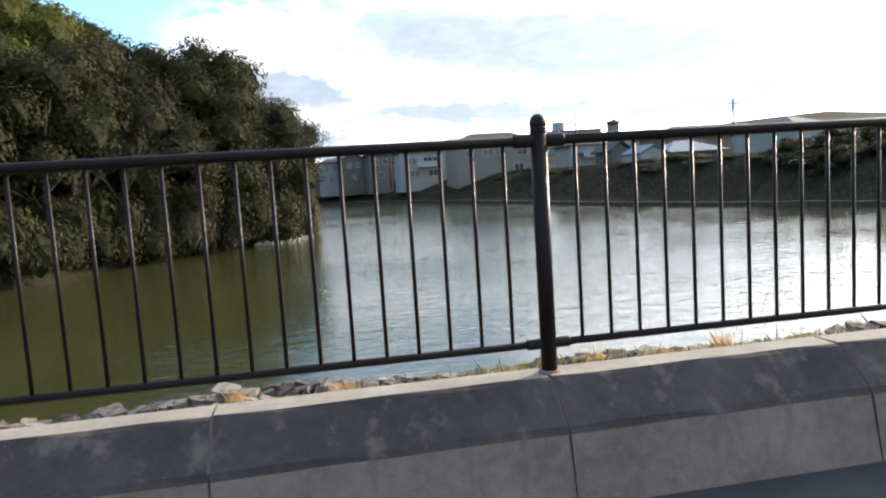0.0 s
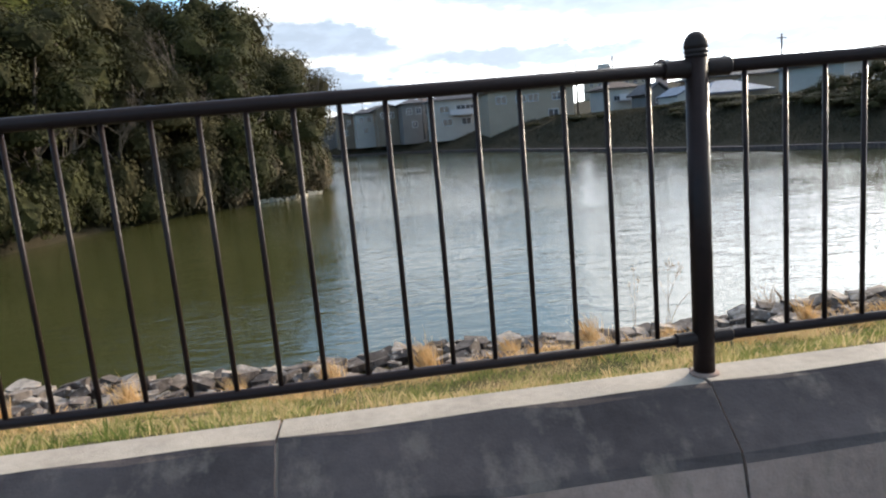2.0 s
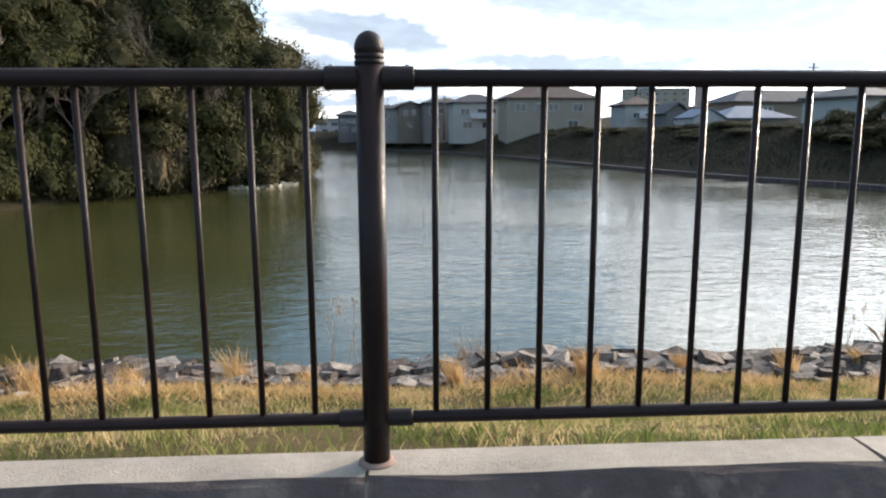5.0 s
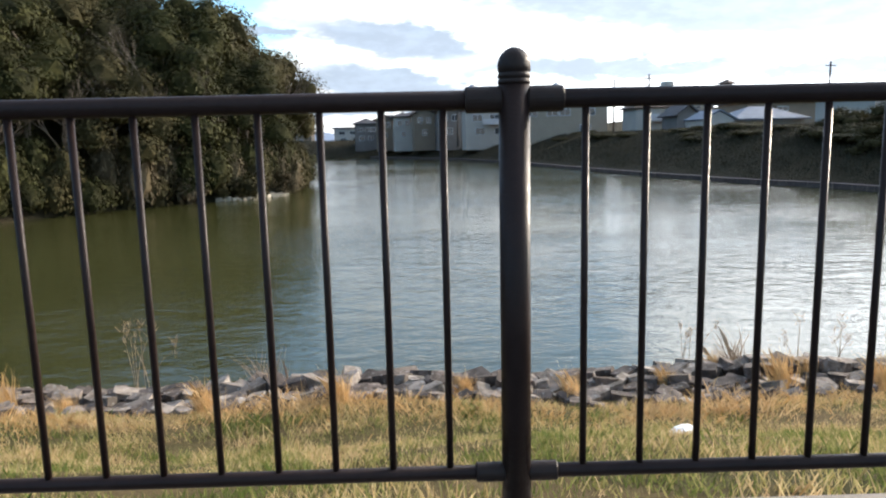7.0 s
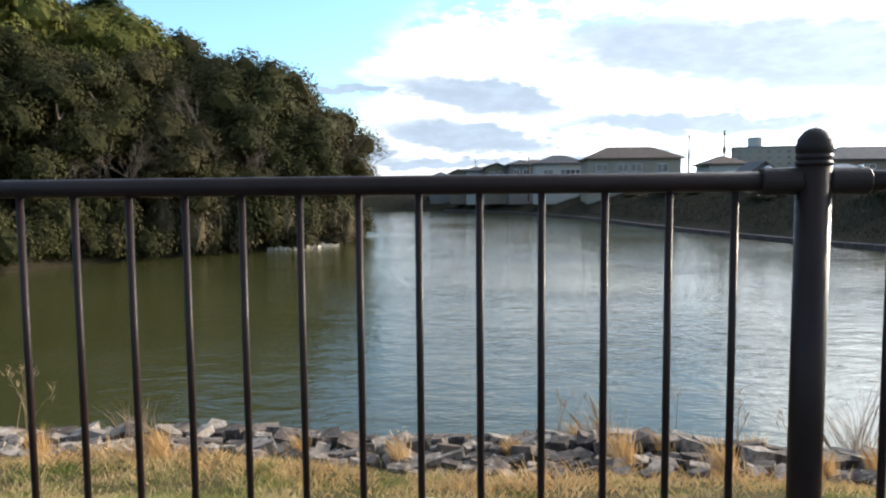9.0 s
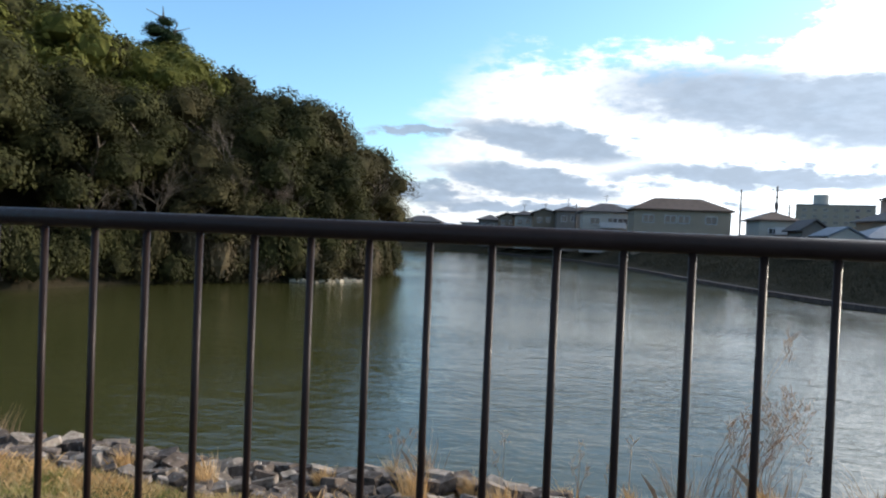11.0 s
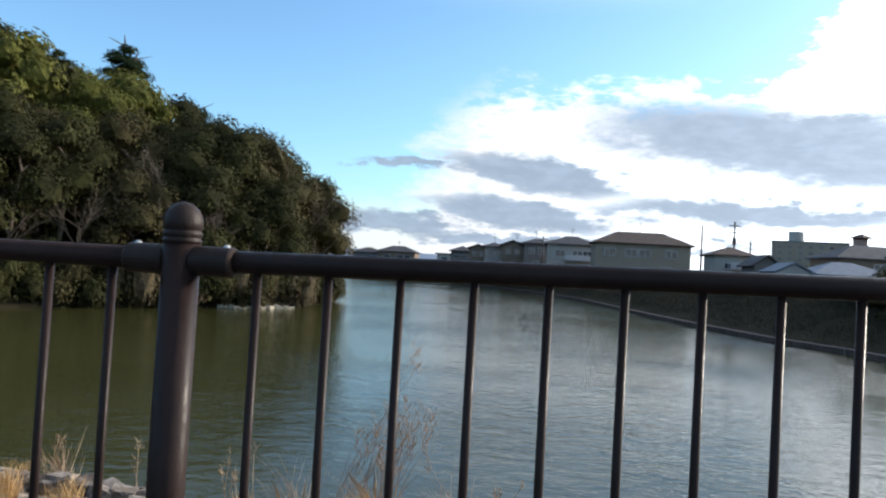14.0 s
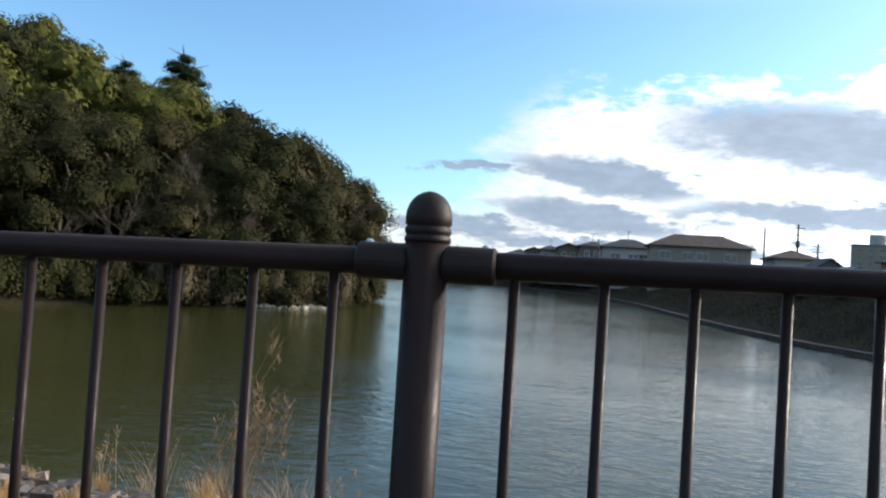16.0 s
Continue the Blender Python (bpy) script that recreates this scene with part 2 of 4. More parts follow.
def build_land(k, p):
    co = geo_co(k)
    f = k.m("ADD", k.m("MULTIPLY", k.noise(co, 0.12, 6.0, 0.65), 0.6), k.m("MULTIPLY", k.noise(co, 1.6, 5.0, 0.7), 0.4))
    col = k.ramp(f, [(0.3, (0.018, 0.017, 0.010)), (0.5, (0.034, 0.029, 0.018)), (0.7, (0.058, 0.045, 0.027))])
    k.put(p.inputs["Base Color"], col)
    p.inputs["Roughness"].default_value = 0.95
    p.inputs["Specular IOR Level"].default_value = 0.05
    bump(k, p, k.noise(co, 2.2, 6.0, 0.7), 0.9, 0.4)


M_LAND = material("brushy_soil", build_land)


def build_water(k, p):
    co = geo_co(k)
    murk = k.noise(co, 0.08, 4.0)
    k.put(p.inputs["Base Color"], k.ramp(murk, [(0.3, (0.030, 0.031, 0.010)), (0.7, (0.047, 0.046, 0.016))]))
    p.inputs["Roughness"].default_value = 0.08
    p.inputs["IOR"].default_value = 1.33
    calm = k.smooth(k.noise(k.scaled(co, (0.5, 1.0, 1.0)), 0.07, 3.0), 0.38, 0.62, 0.4, 1.0)
    a = k.noise(k.scaled(co, (0.7, 1.4, 1.0)), 1.3, 3.0, 0.55, 0.6)
    b = k.noise(k.scaled(co, (0.75, 1.3, 1.0)), 4.6, 3.0, 0.6, 0.8)
    h = k.m("MULTIPLY", k.m("ADD", k.m("MULTIPLY", a, 0.75), k.m("MULTIPLY", b, 0.3)), calm)
    bump(k, p, h, WATER_BUMP, 0.10)


WATER_BUMP = 0.65
M_WATER = material("murky_pond_water", build_water)
M_WALL_BEIGE = rough_paint("beige_render", (0.27, 0.225, 0.175), 0.12, 0.5, 0.9, 0.05, 8.0, 0.2)
M_WALL_WHITE = rough_paint("white_siding", (0.36, 0.335, 0.30), 0.10, 0.5, 0.85, 0.05, 8.0, 0.2)
M_WALL_GREY = rough_paint("grey_siding", (0.16, 0.148, 0.138), 0.15, 0.5, 0.85, 0.05, 8.0, 0.2)
M_WALL_TAN = rough_paint("tan_siding", (0.20, 0.155, 0.115), 0.15, 0.5, 0.85, 0.05, 8.0, 0.2)
M_WALL_PINK = rough_paint("faded_pink_render", (0.40, 0.27, 0.23), 0.12, 0.5, 0.9, 0.05, 8.0, 0.2)
M_ROOF_DARK = rough_paint("dark_roof_tiles", (0.075, 0.07, 0.072), 0.3, 1.2, 0.75, 0.1, 5.0, 0.5)
M_ROOF_BROWN = rough_paint("brown_roof_tiles", (0.105, 0.075, 0.06), 0.3, 1.2, 0.75, 0.1, 5.0, 0.5)
M_ROOF_BLUE = rough_paint("blue_grey_metal_roof", (0.13, 0.145, 0.175), 0.2, 1.2, 0.55, 0.1, 5.0, 0.3)
M_FRAME = rough_paint("aluminium_frame", (0.45, 0.45, 0.46), 0.1, 2.0, 0.5, 0.1, 30.0, 0.05)
M_POLE = rough_paint("dark_utility_pole", (0.09, 0.08, 0.075), 0.25, 2.0, 0.85, 0.05, 20.0, 0.2)
M_PAPER = rough_paint("crumpled_white_litter", (0.78, 0.77, 0.74), 0.08, 9.0, 0.75, 0.1, 40.0, 0.3)


def build_glass(k, p):
    p.inputs["Base Color"].default_value = (0.05, 0.055, 0.06, 1)
    p.inputs["Roughness"].default_value = 0.08
    k.put(p.inputs["Specular IOR Level"], 0.6)


M_GLASS = material("dark_window_glass", build_glass)


# ---- mesh helpers ----
def mesh_of(name, verts, faces, mats, mat_index=None, smooth=False):
    me = bpy.data.meshes.new(name)
    me.from_pydata([tuple(v) for v in verts], [], [tuple(f) for f in faces])
    for mt in (mats if isinstance(mats, (list, tuple)) else [mats]):
        me.materials.append(mt)
    if mat_index is not None:
        me.polygons.foreach_set("material_index", list(mat_index))
    if smooth:
        me.polygons.foreach_set("use_smooth", [True] * len(me.polygons))
    me.update()
    return me


def from_bm(name, bm, mat, smooth=False):
    bmesh.ops.recalc_face_normals(bm, faces=bm.faces)
    me = bpy.data.meshes.new(name)
    bm.to_mesh(me)
    bm.free()
    for mt in (mat if isinstance(mat, (list, tuple)) else [mat]):
        me.materials.append(mt)
    if smooth:
        me.polygons.foreach_set("use_smooth", [True] * len(me.polygons))
    return me


def part(name, me, parent, label="", m=None):
    ob = new(name, me)
    ob.parent = parent
    if m is not None:
        ob.matrix_local = m
    if label:
        ob["label"] = label
    return ob


def lathe(profile, n=20, axis_end=True):
    """A turned solid from (radius, height) pairs, bottom to top."""
    verts, faces = [], []
    for r, z in profile:
        for i in range(n):
            a = 2 * math.pi * i / n
            verts.append((r * math.cos(a), r * math.sin(a), z))
    for j in range(len(profile) - 1):
        for i in range(n):
            i2 = (i + 1) % n
            faces.append((j * n + i, j * n + i2, (j + 1) * n + i2, (j + 1) * n + i))
    if axis_end:
        faces.append(tuple(range(n - 1, -1, -1)))
        faces.append(tuple((len(profile) - 1) * n + i for i in range(n)))
    return verts, faces


def box_bm(bm, sx, sy, sz, cx=0, cy=0, cz=0, bevel=0.0):
    r = bmesh.ops.create_cube(bm, size=1.0, matrix=Matrix.Translation((cx, cy, cz)) @ Matrix.Diagonal((sx, sy, sz, 1)))
    if bevel:
        es = list({e for v in r["verts"] for e in v.link_edges})
        bmesh.ops.bevel(bm, geom=es, offset=bevel, segments=2, affect="EDGES", profile=0.6)


def box_me(name, mat, sx, sy, sz, cx=0, cy=0, cz=0, bevel=0.0):
    bm = bmesh.new()
    box_bm(bm, sx, sy, sz, cx, cy, cz, bevel)
    return from_bm(name, bm, mat)


def empty(name, x, y, z, rz=0.0, **tags):
    ob = new(name)
    ob.matrix_world = pose(x, y, z, 0, 0, rz)
    return tagged(ob, **tags)


# ---- setting: pond, land, bank, wall, road ----
WATER_Z, ROAD_Z = -2.52, -0.5
# shore line of the pond, anticlockwise, with what stands on each stretch
SHORE = [(-70, 7.2, "near"), (60, 7.2, "near"), (38, 24, "far"), (34.3, 41.5, "far"), (31.5, 47.5, "far"), (28.2, 60, "far"), (25, 77, "far"), (21, 101, "far"),
         (12.5, 130, "far"), (-5, 162, "far"), (-34, 176, "hill"), (-44, 150, "hill"), (-34, 112, "hill"), (-13.5, 78, "hill"), (-4.6, 65, "hill"), (-2.2, 57, "hill"),
         (-2.0, 49.5, "hill"), (-3.2, 45, "hill"), (-7.6, 41.5, "hill"), (-11.3, 35.2, "hill"), (-13.6, 27.8, "hill"), (-24, 21.5, "hill"), (-70, 17, "hill")]


def shore_distance(px, py):
    """Signed distance to the shore (positive on land) and whether the hill's shore is nearest."""
    n = len(SHORE)
    best = np.full(px.shape, 1e9)
    hill = np.zeros(px.shape, bool)
    near = np.zeros(px.shape, bool)
    inside = np.zeros(px.shape, bool)
    for i in range(n):
        ax, ay, tag = SHORE[i]
        bx, by, _ = SHORE[(i + 1) % n]
        dx, dy = bx - ax, by - ay
        t = np.clip(((px - ax) * dx + (py - ay) * dy) / (dx * dx + dy * dy), 0, 1)
        d = np.hypot(px - ax - t * dx, py - ay - t * dy)
        closer = d < best
        best = np.where(closer, d, best)
        hill = np.where(closer, tag == "hill", hill)
        near = np.where(closer, tag == "near", near)
        cross = ((ay > py) != (by > py)) & (px < (bx - ax) * (py - ay) / (by - ay + 1e-12) + ax)
        inside ^= cross
    return np.where(inside, -best, best), hill, near


def land_height(px, py):
    d, hill, near = shore_distance(px, py)
    dl = np.maximum(d, 0)
    zh = WATER_Z + 0.9 * (1 - np.exp(-dl / 0.8)) + 0.455 * np.minimum(dl, 70) + 0.1 * np.clip(dl - 70, 0, 150)
    zf = WATER_Z + 0.5 * (1 - np.exp(-dl / 0.4)) + 3.5 * np.clip((dl - 1.5) / 10, 0, 1) ** 0.9
    ridge = 21 * np.exp(-(((px - 225) / 125) ** 2 + ((py - 290) / 75) ** 2))
    zf = zf + ridge
    zn = np.full(px.shape, -1.2) - 1.0 * np.clip((py + 2) / 6, 0, 1.3)
    z = np.where(hill, zh, np.where(near, zn, zf))
    z = np.where(near & (py < -14), -0.9, z)
    return np.where(d < 0, np.maximum(WATER_Z - 2.2, WATER_Z - 0.9 * -d), z)


def graded(lo, hi, step, out):
    c = list(np.arange(lo, hi + 1e-6, step))
    g, v = step, hi
    while v < out:
        g *= 1.35
        v += g
        c.append(v)
    g, v = step, lo
    while v > -out:
        g *= 1.35
        v -= g
        c.insert(0, v)
    return np.array(c)


def grid_mesh(name, xs, ys, zfun, mat, smooth=True):
    gx, gy = np.meshgrid(xs, ys)
    gz = zfun(gx, gy)
    nx, ny = len(xs), len(ys)
    verts = np.stack([gx, gy, gz], -1).reshape(-1, 3).tolist()
    faces = [(j * nx + i, j * nx + i + 1, (j + 1) * nx + i + 1, (j + 1) * nx + i) for j in range(ny - 1) for i in range(nx - 1)]
    return mesh_of(name, verts, faces, mat, None, smooth)


ground = tagged(new("ground", grid_mesh("ground", graded(-60, 60, 1.6, 4000), graded(2, 150, 1.6, 4000), land_height, M_LAND)),
                "brushy brown earth around the pond with low rises", "ground", kind="structure")
water = tagged(new("water", mesh_of("water", [(x, y, WATER_Z) for x, y, _ in SHORE], [tuple(range(len(SHORE)))], M_WATER)),
               "murky green pond water rippled by wind", "pond", kind="structure")
# widen the sheet under the banks so that no gap shows
for v in water.data.vertices:
    c = Vector((5, 70, WATER_Z))
    v.co = c + (v.co - c) * 1.06
road = tagged(new("road", grid_mesh("road", np.arange(-60, 90.1, 3.0), np.arange(-14, -0.29, 0.685), lambda x, y: ROAD_Z - 0.012 * (y + 0.37), M_ASPHALT)),
              "dark worn asphalt road beside the parapet", "road", kind="structure")


def line_offset(x):
    """How far the fence's line has swung towards the pond at x."""
    return np.interp(x, [-100, 17.235, 20.225, 36.0, 100], [0, 0, 0.26, 3.6, 3.6])


def swing(ob, lo, hi):
    """Lets a sheet follow the fence's line: in full at y = lo, not at all at y = hi."""
    for v in ob.data.vertices:
        v.co.y += float(line_offset(v.co.x)) * min(1.0, max(0.0, (hi - v.co.y) / (hi - lo)))


swing(road, -0.3, -14.0)


def bank_z(x, y):
    """The grassed bank falling from the parapet to the stones."""
    prof_y = np.array([0.0, 0.12, 0.6, 1.6, 3.3, 4.4, 5.2, 6.2, 6.8, 8.2])
    prof_z = np.array([-0.03, -0.05, -0.22, -0.62, -1.26, -1.47, -1.68, -1.85, -2.3, -3.2])
    wave = 0.05 * np.sin(x * 1.3 + y * 0.7) + 0.04 * np.sin(x * 0.47 - y * 1.9 + 1.0)
    return np.interp(y, prof_y, prof_z) + wave * np.clip(y / 1.5, 0, 1)


bank = tagged(new("ground_bank", grid_mesh("ground_bank", np.arange(-60, 90.1, 0.3), np.array([0.07, 0.12, 0.3, 0.6, 0.9, 1.2, 1.6, 2.0, 2.4, 2.8, 3.3, 3.8, 4.4, 4.8, 5.2, 5.7, 6.2, 6.5, 6.8, 7.5, 8.2]), bank_z, M_TURF)),
              "grassy bank of dry turf sloping to the pond", "bank", kind="structure")
swing(bank, 0.07, 8.2)


def parapet_panel(width):
    """One cast length of the parapet: flat coping, leaning slope and steeper face."""
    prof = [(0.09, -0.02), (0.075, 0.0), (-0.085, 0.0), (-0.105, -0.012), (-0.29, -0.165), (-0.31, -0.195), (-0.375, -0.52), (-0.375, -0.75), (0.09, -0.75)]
    # 1 is the leaning slope, its shade painted with the darker concrete
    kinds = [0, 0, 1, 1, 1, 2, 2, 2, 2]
    n = 7
    rng = random.Random(int(width * 1000))
    verts, faces, idx = [], [], []
    for i in range(n):
        x = width * (i / (n - 1))
        for j, (y, z) in enumerate(prof):
            jit = 0.006 if j in (2, 3, 4, 5) else 0.0
            verts.append((x, y + rng.uniform(-jit, jit), z + rng.uniform(-jit, jit) * 0.5))
    m = len(prof)
    for i in range(n - 1):
        for j in range(m):
            j2 = (j + 1) % m
            faces.append((i * m + j, i * m + j2, (i + 1) * m + j2, (i + 1) * m + j))
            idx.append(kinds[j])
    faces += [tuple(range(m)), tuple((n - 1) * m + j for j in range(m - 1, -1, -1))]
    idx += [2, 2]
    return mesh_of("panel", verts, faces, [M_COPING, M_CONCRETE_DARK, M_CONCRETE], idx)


BENDS = ((17.235, 5.0), (20.235, 7.0))  # place along the line, degrees turned there


CLIMB = 0.015  # rise of the line past the first bend


def along_line(s, lying=False):
    """A place on the fence's line, which bends and climbs a little past one post; lying parts tilt with the climb."""
    m, at = Matrix.Identity(4), 0.0
    for x, turn in BENDS:
        if s > x:
            m = m @ Matrix.Translation((x - at, 0, 0)) @ Matrix.Rotation(radians(turn), 4, "Z")
            at = x
    rise = CLIMB * max(0.0, s - BENDS[0][0])
    m = m @ Matrix.Translation((s - at, 0, rise))
    return m @ Matrix.Rotation(-CLIMB, 4, "Y") if lying and rise else m


POSTS = [-12, -9, -6, -3, 0, 3, 6, 9, 12, 15, 17.235, 20.235, 23.235, 26.235, 29.235, 32.235, 35.235]
parapet = empty("wall_parapet", 0, 0, 0, label="weathered concrete parapet wall with a bleached coping", category="wall", kind="structure")
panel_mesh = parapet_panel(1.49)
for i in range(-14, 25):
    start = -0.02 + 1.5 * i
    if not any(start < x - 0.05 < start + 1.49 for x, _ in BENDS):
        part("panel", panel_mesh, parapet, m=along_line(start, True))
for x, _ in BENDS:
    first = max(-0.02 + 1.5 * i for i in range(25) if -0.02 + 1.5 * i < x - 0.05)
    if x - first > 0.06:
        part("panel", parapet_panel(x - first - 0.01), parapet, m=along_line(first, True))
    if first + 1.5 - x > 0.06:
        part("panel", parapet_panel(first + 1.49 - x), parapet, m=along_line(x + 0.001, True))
core = mesh_of("joint_fill", [(x, y, z) for x in (-20.5, 17.0) for y, z in ((0.08, -0.012), (-0.09, -0.014), (-0.28, -0.172), (-0.365, -0.52), (-0.365, -0.74), (0.08, -0.74))], [(0, 1, 7, 6), (1, 2, 8, 7), (2, 3, 9, 8), (3, 4, 10, 9), (4, 5, 11, 10), (5, 0, 6, 11), (5, 4, 3, 2, 1, 0), (6, 7, 8, 9, 10, 11)], M_COPING)
part("joint_fill", core, parapet, "pale recessed joint mortar")


# ---- fence ----
def fence():
    f = empty("fence", 0, 0, 0, label="brown painted steel railing along the parapet", category="fence")
    R = 0.038
    prof = [(R, -0.05), (R, 1.118)]
    post_me = mesh_of("post", *lathe(prof, 24), M_FENCE, None, True)
    cap_prof = [(R + 0.0015, 1.118), (R + 0.0015, 1.126), (R - 0.001, 1.128), (R - 0.001, 1.131), (R + 0.0015, 1.133), (R + 0.0015, 1.141), (R - 0.001, 1.143), (R - 0.001, 1.146), (R + 0.0015, 1.148), (R + 0.0015, 1.16)]
    cap_prof += [((R + 0.0015) * math.cos(a), 1.16 + 0.044 * math.sin(a)) for a in (0.2, 0.45, 0.7, 0.95, 1.2, 1.4)] + [(0.002, 1.2045)]
    cap_me = mesh_of("cap", *lathe(cap_prof, 24), M_FENCE_WORN, None, True)
    flange = mesh_of("base_collar", *lathe([(0.052, -0.004), (0.052, 0.006), (0.041, 0.012), (0.040, 0.012)], 24), M_CONCRETE)
    tube = lambda r, n=12: lathe([(r, -0.5), (r, 0.5)], n)
    rail_v, rail_f = tube(0.0235, 16)
    rail_me = mesh_of("top_rail", rail_v, rail_f, M_FENCE, None, True)
    low_me = mesh_of("bottom_rail", *tube(0.0185, 14), M_FENCE, None, True)
    bar_me = mesh_of("bar", *tube(0.0092, 10), M_FENCE, None, True)
    sleeve_me = mesh_of("sleeve", *lathe([(0.0285, -0.5), (0.0315, -0.46), (0.0315, 0.46), (0.0285, 0.5)], 24), M_FENCE_WORN, None, False)
    bolt_me = mesh_of("bolt", *lathe([(0.008, 0), (0.008, 0.004), (0.004, 0.008)], 8), M_FRAME, None, True)
    along = Euler((0, radians(90), 0)).to_matrix().to_4x4()
    for i, x in enumerate(POSTS):
        p = part("post", post_me, f, m=along_line(x) @ pose(0, 0, 0, 0, 0, 17 * i))
        part("cap", cap_me, p, "domed ribbed cap")
        part("base_collar", flange, p, "mortar collar at the foot")
        for z, w, s in ((1.083, 0.088, 1.0), (0.136, 0.075, 0.8)):
            for side in (-1, 1):
                sl = part("sleeve", sleeve_me, f, m=along_line(x) @ Matrix.Translation((side * (0.03 + w / 2), 0, z)) @ along @ Matrix.Diagonal((s, s, w, 1)))
                if z > 1:
                    part("bolt", bolt_me, f, m=along_line(x) @ Matrix.Translation((side * (0.03 + w * 0.8), 0, z + 0.028)))
        if i + 1 < len(POSTS):
            span = POSTS[i + 1] - x
            mid = x + span / 2
            part("top_rail", rail_me, f, m=along_line(mid, True) @ Matrix.Translation((0, 0, 1.083)) @ along @ Matrix.Diagonal((1, 1, span - 0.09, 1)))
            part("bottom_rail", low_me, f, m=along_line(mid, True) @ Matrix.Translation((0, 0, 0.136)) @ along @ Matrix.Diagonal((1, 1, span - 0.09, 1)))
            g0, g1 = (0.172, 0.172) if x < 14 else ((0.135, 0.155) if x < 17 else (0.165, 0.16) if x < 20 else (0.15, 0.175))
            if x == 12:
                g1 = 0.175
            n = round((span - g0 - g1) / 0.1475) + 1
            for j in range(n):
                bx = x + g0 + (span - g0 - g1) * j / (n - 1)
                part("bar", bar_me, f, m=along_line(bx) @ Matrix.Translation((0, 0, 0.609)) @ Matrix.Diagonal((1, 1, 0.93, 1)))


fence()


# ---- the wooded hill ----
def leaf_cloud(rng, lobes, count, size, droop=0.0):
    """Leaf clumps as small bent quads scattered over the outside of ellipsoid lobes."""
    area = np.array([(l[3] * l[4]) + (l[3] * l[5]) for l in lobes])
    pick = rng.choice(len(lobes), count, p=area / area.sum())
    L = np.array(lobes)[pick]
    d = rng.normal(size=(count, 3))
    d /= np.linalg.norm(d, axis=1, keepdims=True)
    d[:, 2] = np.where(d[:, 2] < -0.45, -d[:, 2], d[:, 2])
    r = rng.uniform(0.74, 1.1, (count, 1))
    c = L[:, :3] + d * L[:, 3:6] * r
    nrm = d + rng.normal(size=(count, 3)) * 0.24
    nrm[:, 2] += 0.2
    nrm /= np.linalg.norm(nrm, axis=1, keepdims=True)
    t = np.cross(nrm, rng.normal(size=(count, 3)))
    t /= np.linalg.norm(t, axis=1, keepdims=True)
    b = np.cross(nrm, t)
    s = rng.uniform(0.6, 1.25, (count, 1)) * size
    asp = rng.uniform(0.45, 0.8, (count, 1))
    fold = nrm * s * 0.14
    v = np.stack([c - t * s, c - b * s * asp - fold, c + t * s * 1.1, c + b * s * asp - fold], 1)
    v[:, :, 2] -= droop * rng.uniform(0, 1, (count, 1))
    return v.reshape(-1, 3), [(4 * i, 4 * i + 1, 4 * i + 2, 4 * i + 3) for i in range(count)]


def crown_mesh(seed, kind, mat, count=1700, size=0.2):
    rng = np.random.default_rng(seed)
    lobes = []
    n = {"round": 11, "tall": 10, "shrub": 6, "conifer": 12}[kind]
    for i in range(n):
        a = i * 2.39996 + rng.uniform(0, 0.6)
        if kind == "conifer":
            h = i / n
            rad = 0.45 + 1.15 * math.sin(math.pi * min(1.0, h * 0.85 + 0.12))
            lobes.append((rad * 0.55 * math.cos(a), rad * 0.55 * math.sin(a), 2.0 + 6.4 * h, rad * 0.75, rad * 0.75, 0.75))
        elif kind == "shrub":
            lobes.append((1.0 * math.cos(a) * (i > 0), 1.0 * math.sin(a) * (i > 0), 0.9 + rng.uniform(-0.2, 0.5), rng.uniform(0.7, 1.0), rng.uniform(0.7, 1.0), rng.uniform(0.7, 1.0)))
        else:
            h = i / (n - 1)
            spread = 2.0 * math.sqrt(max(0.0, 1 - (h * 0.95) ** 2))
            zz = (2.6 + 3.8 * h) if kind == "round" else (2.2 + 5.4 * h)
            lobes.append((spread * math.cos(a), spread * math.sin(a), zz, rng.uniform(1.05, 1.55), rng.uniform(1.05, 1.55), rng.uniform(0.9, 1.3)))
    verts, faces = leaf_cloud(rng, lobes, count, size, 0.25)
    verts = verts.tolist()
    # a dense leafy heart inside each lobe
    for l in lobes:
        k = len(verts)
        bm = bmesh.new()
        bmesh.ops.create_icosphere(bm, subdivisions=1, radius=1.0)
        for v in bm.verts:
            q = v.co * (0.66 + 0.25 * noise.noise(v.co * 2.3 + Vector((seed, l[2], l[0]))))
            verts.append((l[0] + q.x * l[3], l[1] + q.y * l[4], l[2] + q.z * l[5]))
        bm.verts.index_update()
        faces += [tuple(k + v.index for v in f.verts) for f in bm.faces]
        bm.free()
    return mesh_of("crown", verts, faces, mat)


def limb_mesh(name, segs, mat):
    """Tapered limbs from (start, end, r0, r1) segments."""
    verts, faces = [], []
    for a, b, r0, r1 in segs:
        a, b = Vector(a), Vector(b)
        q = (b - a).to_track_quat("Z", "Y")
        k, n = len(verts), 6 if r0 > 0.03 else 4
        for p, r in ((a, r0), (b, r1)):
            for i in range(n):
                ang = 2 * math.pi * i / n
                verts.append(p + q @ Vector((r * math.cos(ang), r * math.sin(ang), 0)))
        faces += [(k + i, k + (i + 1) % n, k + n + (i + 1) % n, k + n + i) for i in range(n)]
    return mesh_of(name, verts, faces, mat, None, True)


